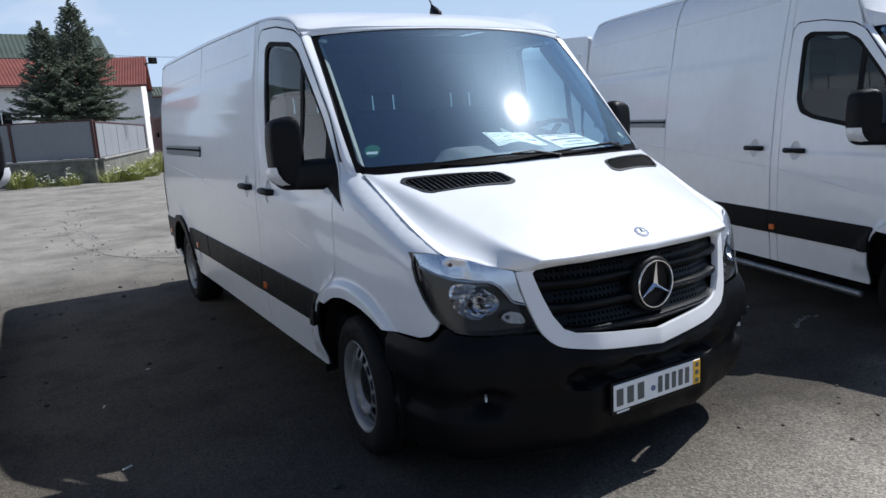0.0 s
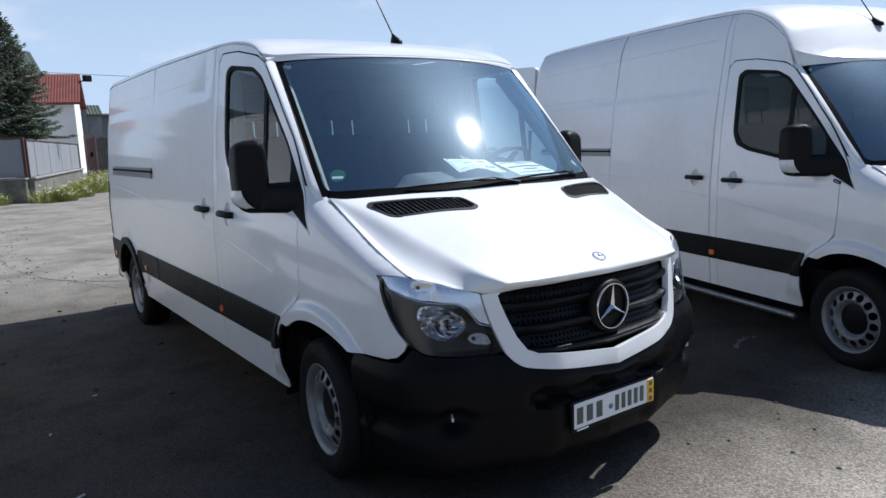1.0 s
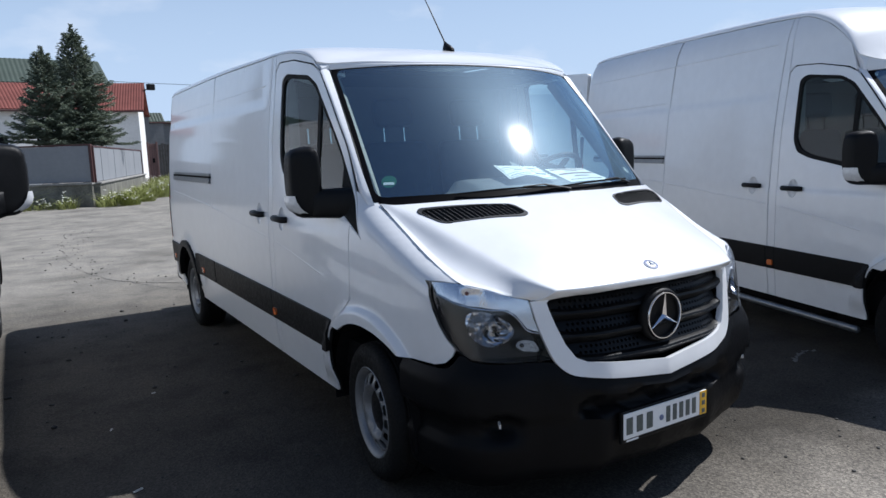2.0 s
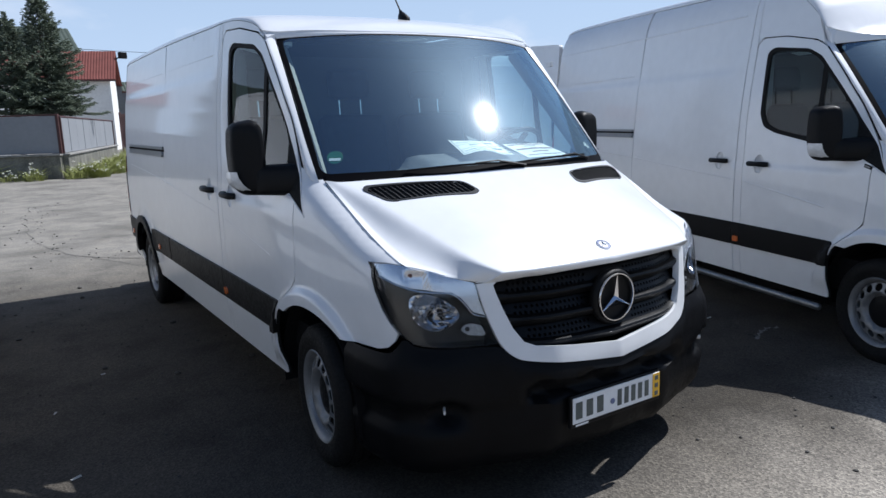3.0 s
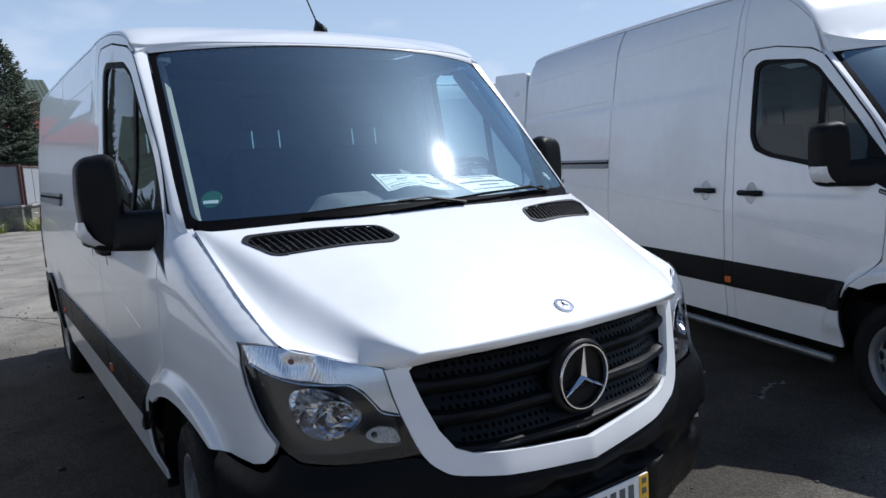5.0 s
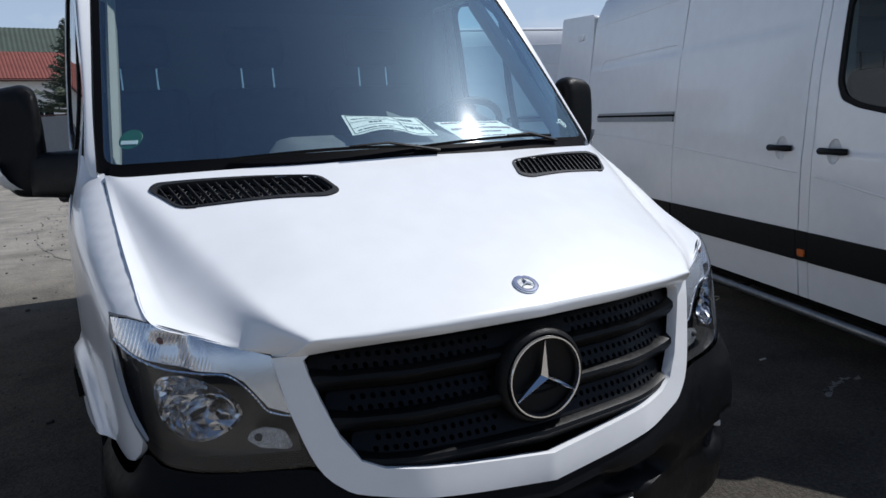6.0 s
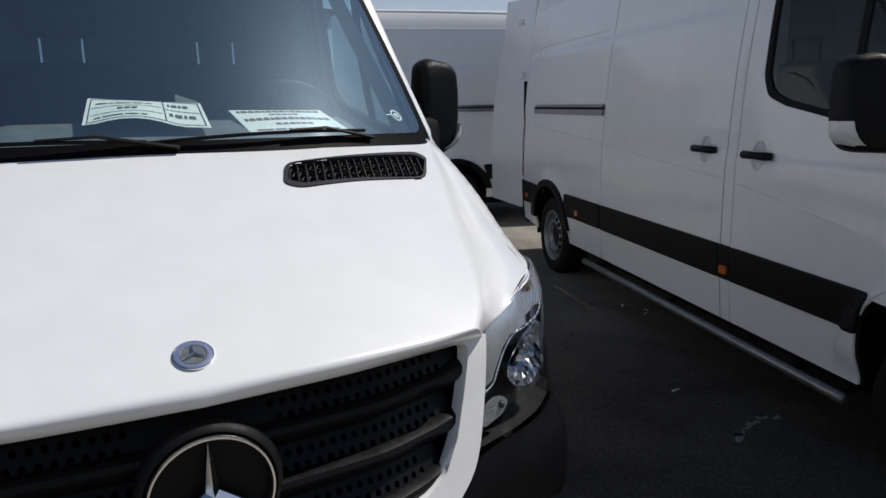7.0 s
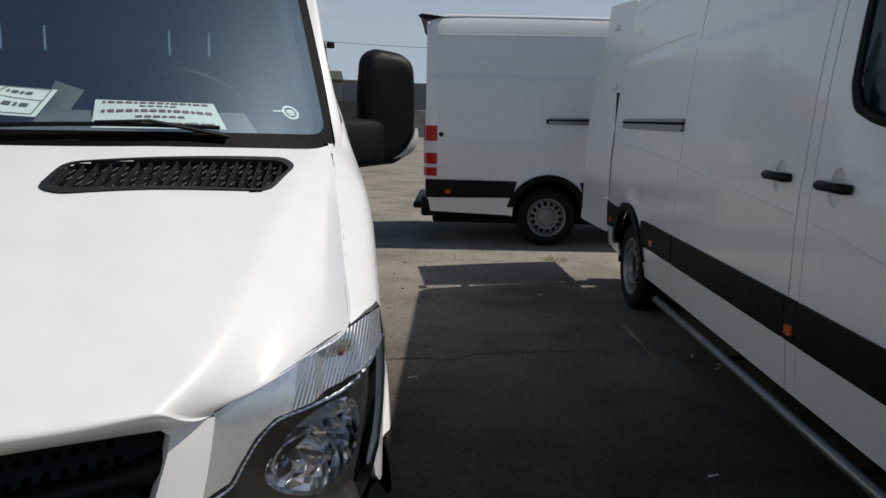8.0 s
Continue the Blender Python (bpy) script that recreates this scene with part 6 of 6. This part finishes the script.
def fence_run(p, q, n, sheets, top, plinth, label):
    """A fence of framed sheet-metal panels between posts on a concrete plinth, from p to q."""
    p, q = Vector((*p, 0)), Vector((*q, 0))
    d = q - p
    ln = d.length
    f = new("fence", None)
    tagged(f, label, "fence", "yard fence")
    part("plinth", box(0, -0.15, 0, ln, 0.15, plinth, 0.02), PLINTH, f, "weathered concrete plinth")
    part("coping", box(-0.05, -0.22, plinth, ln + 0.05, 0.22, plinth + 0.07, 0.015), CONCRETE, f)
    for k in range(n + 1):
        x = ln * k / n
        part("post", box(x - 0.05, -0.06, plinth + 0.07, x + 0.05, 0.06, top, 0.008), BROWN, f, "brown steel post")
    part("top_rail", box(0, -0.03, top - 0.05, ln, 0.03, top + 0.01, 0.005), BROWN, f, "brown top rail")
    for k in range(n):
        for j in range(sheets):
            w, seam = ln / n / sheets, 0.03 if sheets > 1 else 0.012
            x0 = ln * k / n + j * w
            part("panel", box(x0 + seam, -0.012 - 0.006 * (j % 2), plinth + 0.09, x0 + w - seam, 0.012, top - 0.055, 0.004, 1), SHEETMETAL, f)
    f.matrix_world = Matrix.Translation(p) @ Matrix.Rotation(math.atan2(d.y, d.x), 4, "Z")


fence_run((0.0, 26.46), (-10.35, 32.78), 4, 1, 2.28, 0.82, "grey sheet-metal fence with brown posts on a concrete plinth")
fence_run((0.06, 26.5), (3.75, 41.2), 1, 9, 2.22, 0.82, "grey sheet-metal fence of narrow sheets on a concrete plinth")


def roof_slope(parent, name, a, b, c, d, material, pieces, thick=0.12):
    """One pitch of a roof, corrugated down the slope: eave a-b, ridge d-c."""
    a, b, c, d = [np.array(q, float) for q in (a, b, c, d)]
    rows = []
    nrm = np.cross(b - a, d - a)
    nrm /= np.linalg.norm(nrm)
    nrm = nrm if nrm[2] > 0 else -nrm
    n = pieces * 4
    for k in range(n + 1):
        s = k / n
        h = 0.045 * abs(math.sin(math.pi * s * pieces))
        lo, hi = a + (b - a) * s, d + (c - d) * s
        rows.append([lo - nrm * thick, lo + nrm * h] + [lo + (hi - lo) * t + nrm * (h + 0.05 * ((t * 10) % 1)) for t in (0.1, 0.199, 0.2, 0.299, 0.3, 0.399, 0.4, 0.499, 0.5, 0.599, 0.6, 0.699, 0.7, 0.799, 0.8, 0.899, 0.9)] + [hi + nrm * h, hi - nrm * thick])
    part(name, loft(rows), material, parent, "", 40)


def house(origin, turn, length, depth, eave, ridge, wall, roof, label, windows=(), pieces=24, over=0.5):
    """A gabled house: its front wall runs along -x from the origin, the ridge along it."""
    h = new("house", None)
    tagged(h, label, "house", "houses beyond the fence")
    bm_ = bmesh.new()
    prof = [(0, 0), (depth, 0), (depth, eave), (depth / 2, ridge - 0.12), (0, eave)]
    loops = [[bm_.verts.new((x, y, z)) for y, z in prof] for x in (0, -length)]
    bm_.faces.new(loops[0])
    bm_.faces.new(loops[1][::-1])
    for k in range(5):
        bm_.faces.new((loops[0][k], loops[1][k], loops[1][(k + 1) % 5], loops[0][(k + 1) % 5]))
    bmesh.ops.recalc_face_normals(bm_, faces=bm_.faces)
    part("wall", bm_, wall, h, "rendered house wall")
    sl = (ridge - eave) / (depth / 2)
    roof_slope(h, "roof_pitch", (over, -over, eave - over * sl + 0.1), (-length - over, -over, eave - over * sl + 0.1), (-length - over, depth / 2, ridge + 0.1), (over, depth / 2, ridge + 0.1), roof, pieces)
    roof_slope(h, "roof_pitch", (over, depth + over, eave - over * sl + 0.1), (-length - over, depth + over, eave - over * sl + 0.1), (-length - over, depth / 2, ridge + 0.1), (over, depth / 2, ridge + 0.1), roof, pieces)
    part("gutter", tube([(over, -over, eave - over * sl), (-length - over, -over, eave - over * sl)], 0.07, 8), BROWN, h, "brown gutter", 60)
    for x, z, w, hh in windows:
        fr = part("window_frame", join(box(x - w / 2, -0.06, z, x - w / 2 + 0.07, 0.02, z + hh), box(x + w / 2 - 0.07, -0.06, z, x + w / 2, 0.02, z + hh), box(x - w / 2 + 0.07, -0.06, z, x + w / 2 - 0.07, 0.02, z + 0.07), box(x - w / 2 + 0.07, -0.06, z + hh - 0.07, x + w / 2 - 0.07, 0.02, z + hh), box(x - 0.03, -0.05, z + 0.07, x + 0.03, 0.02, z + hh - 0.07)), PLATE, h, "white window frame")
        part("window_pane", box(x - w / 2 + 0.07, -0.03, z + 0.07, x + w / 2 - 0.07, -0.02, z + hh - 0.07), DARK, fr, "dark window pane")
    h.matrix_world = Matrix.Translation((*origin, 0)) @ Matrix.Rotation(radians(turn), 4, "Z")
    return h


house((7.4, 66.2), -12.0, 16, 7.0, 6.35, 8.75, PLASTER, REDROOF, "white plastered house with a red tiled roof", [(-4.0, 3.2, 1.4, 1.5), (-8.0, 3.2, 1.4, 1.5)], 75)
house((-1.0, 53.6), 8.0, 9, 8.0, 5.5, 7.4, PLASTER, REDROOF, "low white house wing with a red tiled roof", [(-2.3, 2.2, 1.3, 1.4)], 45)
house((6.3, 80.0), 5.0, 16, 9.0, 9.9, 12.5, GREYWALL, DARKROOF, "tall house with a dark sheet-metal roof", [], 40)
house((-15.0, 44.0), 24.0, 20, 9.0, 5.2, 8.4, GREYWALL, DARKROOF, "long dark house at the side of the yard", [(-5.0, 1.4, 1.4, 1.5), (-10.0, 1.4, 1.4, 1.5)], 40)
house((17.5, 92.0), -6.0, 9, 8.0, 6.3, 6.6, GREYWALL, DARKROOF, "plain grey storage building", [], 20)
for x, y, w, z in ((9.6, 75.0, 1.3, 6.2), (11.1, 76.0, 1.5, 5.6)):
    house((x, y), 0, w, 3.0, z, z + 0.9, GREYWALL, DARKROOF, "narrow grey outbuilding behind the yard wall", [], 6, 0.15)

# brown gate and a dark board fence beside the white gable
gate = new("gate", None)
tagged(gate, "reddish brown sheet-metal gate beside the white gable", "gate")
part("gate_leaf", box(6.66, 57.44, 0.12, 7.22, 57.50, 2.95, 0.01), GATE, gate, "ribbed brown leaf")
for x in (6.60, 7.28):
    part("gate_post", box(x - 0.07, 57.38, 0.0, x + 0.07, 57.56, 3.08, 0.012), GATE, gate, "brown steel post")
for x in (6.78, 6.94, 7.10):
    part("gate_rib", box(x - 0.02, 57.40, 0.2, x + 0.02, 57.44, 2.86, 0.006), GATE, gate)
part("gate_lock", box(6.88, 57.36, 1.45, 7.06, 57.40, 1.80, 0.01), DARK, gate, "dark lock plate")
boards = new("board_fence", None)
tagged(boards, "dark weathered board fence next to the gate", "fence")
for k in range(14):
    part("board", box(7.40 + 0.2 * k, 57.44, 0.15, 7.58 + 0.2 * k, 57.48, 2.86 + 0.05 * ((k * 5) % 3), 0.006), BOARD, boards)
for z in (0.6, 2.3):
    part("fence_rail", box(7.36, 57.49, z, 10.2, 57.55, z + 0.10), BOARD, boards)

# concrete yard wall of tall slabs
wall_ob = new("yard_wall", None)
tagged(wall_ob, "grey concrete slab wall along the far side", "wall")
for k in range(9):
    part("slab", box(k * 3.0 + 0.02, -0.08, 0.0, k * 3.0 + 2.98, 0.08, 4.5 + 0.04 * (k % 3), 0.02), GREYWALL, wall_ob)
part("footing", box(-0.1, -0.5, 0.0, 27.1, -0.09, 2.3, 0.05), CONCRETE, wall_ob, "paler concrete footing")
wall_ob.matrix_world = Matrix.Translation((8.9, 59.5, 0)) @ Matrix.Rotation(radians(-8), 4, "Z")

# floodlight on its bracket at the gable, and the overhead line
fl = new("floodlight", None)
tagged(fl, "black floodlight on a bracket at the gable", "lamp")
part("lamp_head", box(-0.35, -0.2, -0.28, 0.35, 0.2, 0.28, 0.05), PLASTIC, fl, "", 50)
part("lamp_glass", box(-0.28, -0.22, -0.22, 0.28, -0.2, 0.22), DARK, fl)
part("bracket", tube([(-1.55, 1.05, -0.75), (-0.5, 0.35, -0.35), (0.0, 0.1, 0.0)], 0.05, 8), PLASTIC, fl, "", 60)
fl.matrix_world = Matrix.Translation((9.0, 68.4, 8.4)) @ Matrix.Rotation(radians(25), 4, "Z")
line = [(2.0 + 45 * t, 85.0 - 6 * t, 10.8 - 0.8 * math.sin(math.pi * t)) for t in np.linspace(0, 1, 14)]
tagged(part("power_line", tube(line, 0.025, 5), PLASTIC, None, "", 60), "thin black overhead line", "cable")
for x, y in ((2.0, 85.0), (47.0, 79.0)):
    tagged(part("line_pole", lathe([(0.0, 0), (0.17, 0), (0.10, 10.9), (0.0, 10.9)], 12, "Z"), CONCRETE, None, "", 60), "grey pole of the overhead line", "pole").location = (x, y, 0)


def spruce(x, y, height, radius, seed):
    """A blue spruce: a tapered trunk, tiers of drooping boughs with upturned tips, and sprays of needles."""
    r = random.Random(seed)
    t = new("spruce_tree", None)
    tagged(t, "blue-green spruce with tiered boughs behind the fence", "tree", "spruces behind the fence")
    part("trunk", lathe([(0.0, 0.0), (height * 0.022, 0.0), (height * 0.012, height * 0.5), (0.01, height * 0.99), (0.0, height)], 10, "Z"), BARK, t, "brown trunk", 60)
    verts, faces, lv, lf = [], [], [], []

    def spray(c, tip, w):
        """One needle clump: a slim three-sided blade from c to tip."""
        b = len(verts)
        ax = (tip - c).normalized()
        s1 = ax.cross(Vector((r.uniform(-1, 1), r.uniform(-1, 1), 1.2))).normalized() * w
        s2 = ax.cross(s1)
        mid = c + (tip - c) * 0.45
        verts.extend(tuple(q) for q in (c, mid + s1, mid - s1 * 0.5 + s2 * 0.8, mid - s1 * 0.5 - s2 * 0.8, tip))
        faces.extend(((b, b + 1, b + 2), (b, b + 2, b + 3), (b, b + 3, b + 1), (b + 4, b + 2, b + 1), (b + 4, b + 3, b + 2), (b + 4, b + 1, b + 3)))
    z = 2.55
    while z < height * 0.93:
        k = 1 - z / height
        rad = radius * min(1.0, 1.08 * k ** 1.12) * r.uniform(0.8, 1.1) + 0.10
        n = int(7 + 6 * k)
        turn = r.uniform(0, 6.28)
        for q in range(n):
            a = turn + 2 * math.pi * q / n + r.uniform(-0.18, 0.18)
            ln = rad * r.uniform(0.55, 1.2)
            rise = 0.45 * (1 - k) - 0.12 * k + r.uniform(-0.06, 0.06)
            d, side_ = Vector((math.cos(a), math.sin(a), 0)), Vector((-math.sin(a), math.cos(a), 0))
            root = Vector((0, 0, z + r.uniform(-0.07, 0.07)))

            def limb(s):
                return root + d * ln * s + Vector((0, 0, ln * (rise * s - 0.34 * s * s * k + 0.20 * s ** 4)))
            lb = len(lv)
            for s in (0.0, 0.5, 1.0):
                lv.extend(tuple(limb(s) + side_ * g * 0.018 * (1.05 - s)) for g in (-1, 1))
            lf.extend(((lb, lb + 1, lb + 3, lb + 2), (lb + 2, lb + 3, lb + 5, lb + 4)))
            steps = max(5, int(ln / 0.085))
            for i in range(1, steps + 1):
                s = 0.15 + 0.85 * i / steps
                c = limb(s)
                wid = (0.30 * math.sin(min(1.0, (1.02 - s) * 1.5) * math.pi / 2) + 0.04) * ln * 0.8 + 0.06
                for sg in (-1, 1):
                    twig = c + side_ * sg * wid * r.uniform(0.7, 1.1) + d * wid * r.uniform(0.5, 0.9) + Vector((0, 0, r.uniform(-0.10, 0.03)))
                    spray(c, twig, r.uniform(0.018, 0.034))
                    for f in (0.35, 0.7):
                        e = c + (twig - c) * f
                        spray(e, e + d * r.uniform(0.07, 0.16) + side_ * sg * r.uniform(-0.03, 0.08) + Vector((0, 0, r.uniform(-0.06, 0.05))), r.uniform(0.016, 0.03))
                spray(c, c + d * r.uniform(0.08, 0.16) + side_ * r.uniform(-0.05, 0.05) + Vector((0, 0, r.uniform(0.0, 0.08))), 0.026)
        z += 0.10 + 0.16 * k
    for _ in range(150):
        h = r.uniform(0.86, 0.995)
        a, c = r.uniform(0, 6.28), Vector((0, 0, height * h))
        ln = 0.10 + 1.6 * (1 - h) * r.uniform(0.4, 1.0)
        spray(c, c + Vector((math.cos(a) * ln, math.sin(a) * ln, ln * r.uniform(0.3, 0.9))), 0.028)
    me = bpy.data.meshes.new("crown")
    me.from_pydata(verts, [], faces)
    link("crown", me, NEEDLE, t, "blue-green needle sprays")
    me = bpy.data.meshes.new("boughs")
    me.from_pydata(lv, [], lf)
    link("boughs", me, BARK, t)
    t.matrix_world = Matrix.Translation((x, y, 0))


spruce(0.35, 34.0, 7.8, 3.0, 3)
spruce(-0.95, 33.4, 6.7, 2.5, 8)
spruce(-13.6, 49.0, 14.0, 2.6, 21)
spruce(0.95, 36.6, 6.0, 1.5, 12)

weeds("verge_weeds", [(-2.5, 26.6, 0.45, 1.1, 150), (-0.95, 26.0, 0.35, 0.75, 90), (-1.6, 26.4, 0.4, 0.5, 70)], "tall flowering weeds against the concrete plinth", 0.05)
weeds("verge_weeds", [(0.72, 26.1, 0.75, 0.85, 420), (1.5, 28.0, 0.8, 0.85, 300), (2.4, 30.8, 1.0, 0.9, 320), (3.3, 34.5, 1.2, 0.9, 320), (4.4, 38.5, 1.5, 0.9, 320), (6.2, 46.0, 1.8, 0.9, 260), (8.2, 54.5, 2.2, 1.0, 300)], "green weeds with white flowers along the fence", 0.018)

# ---- unseen plain walls, added out of view to close the yard and fill the reflections ----
CLOSE = mat("pale_render", (0.22, 0.22, 0.21), 0.9, noise_scale=0.3, noise_amount=0.15)
for nm, x0, y0, x1, y1, h in (("wall_south", -30, -26.3, 30, -26, 3.2), ("wall_west", -26.3, -26, -26, 24, 4.2)):
    tagged(part(nm, box(x0, y0, 0, x1, y1, h), CLOSE), "plain pale wall added out of view", "wall", kind="structure")
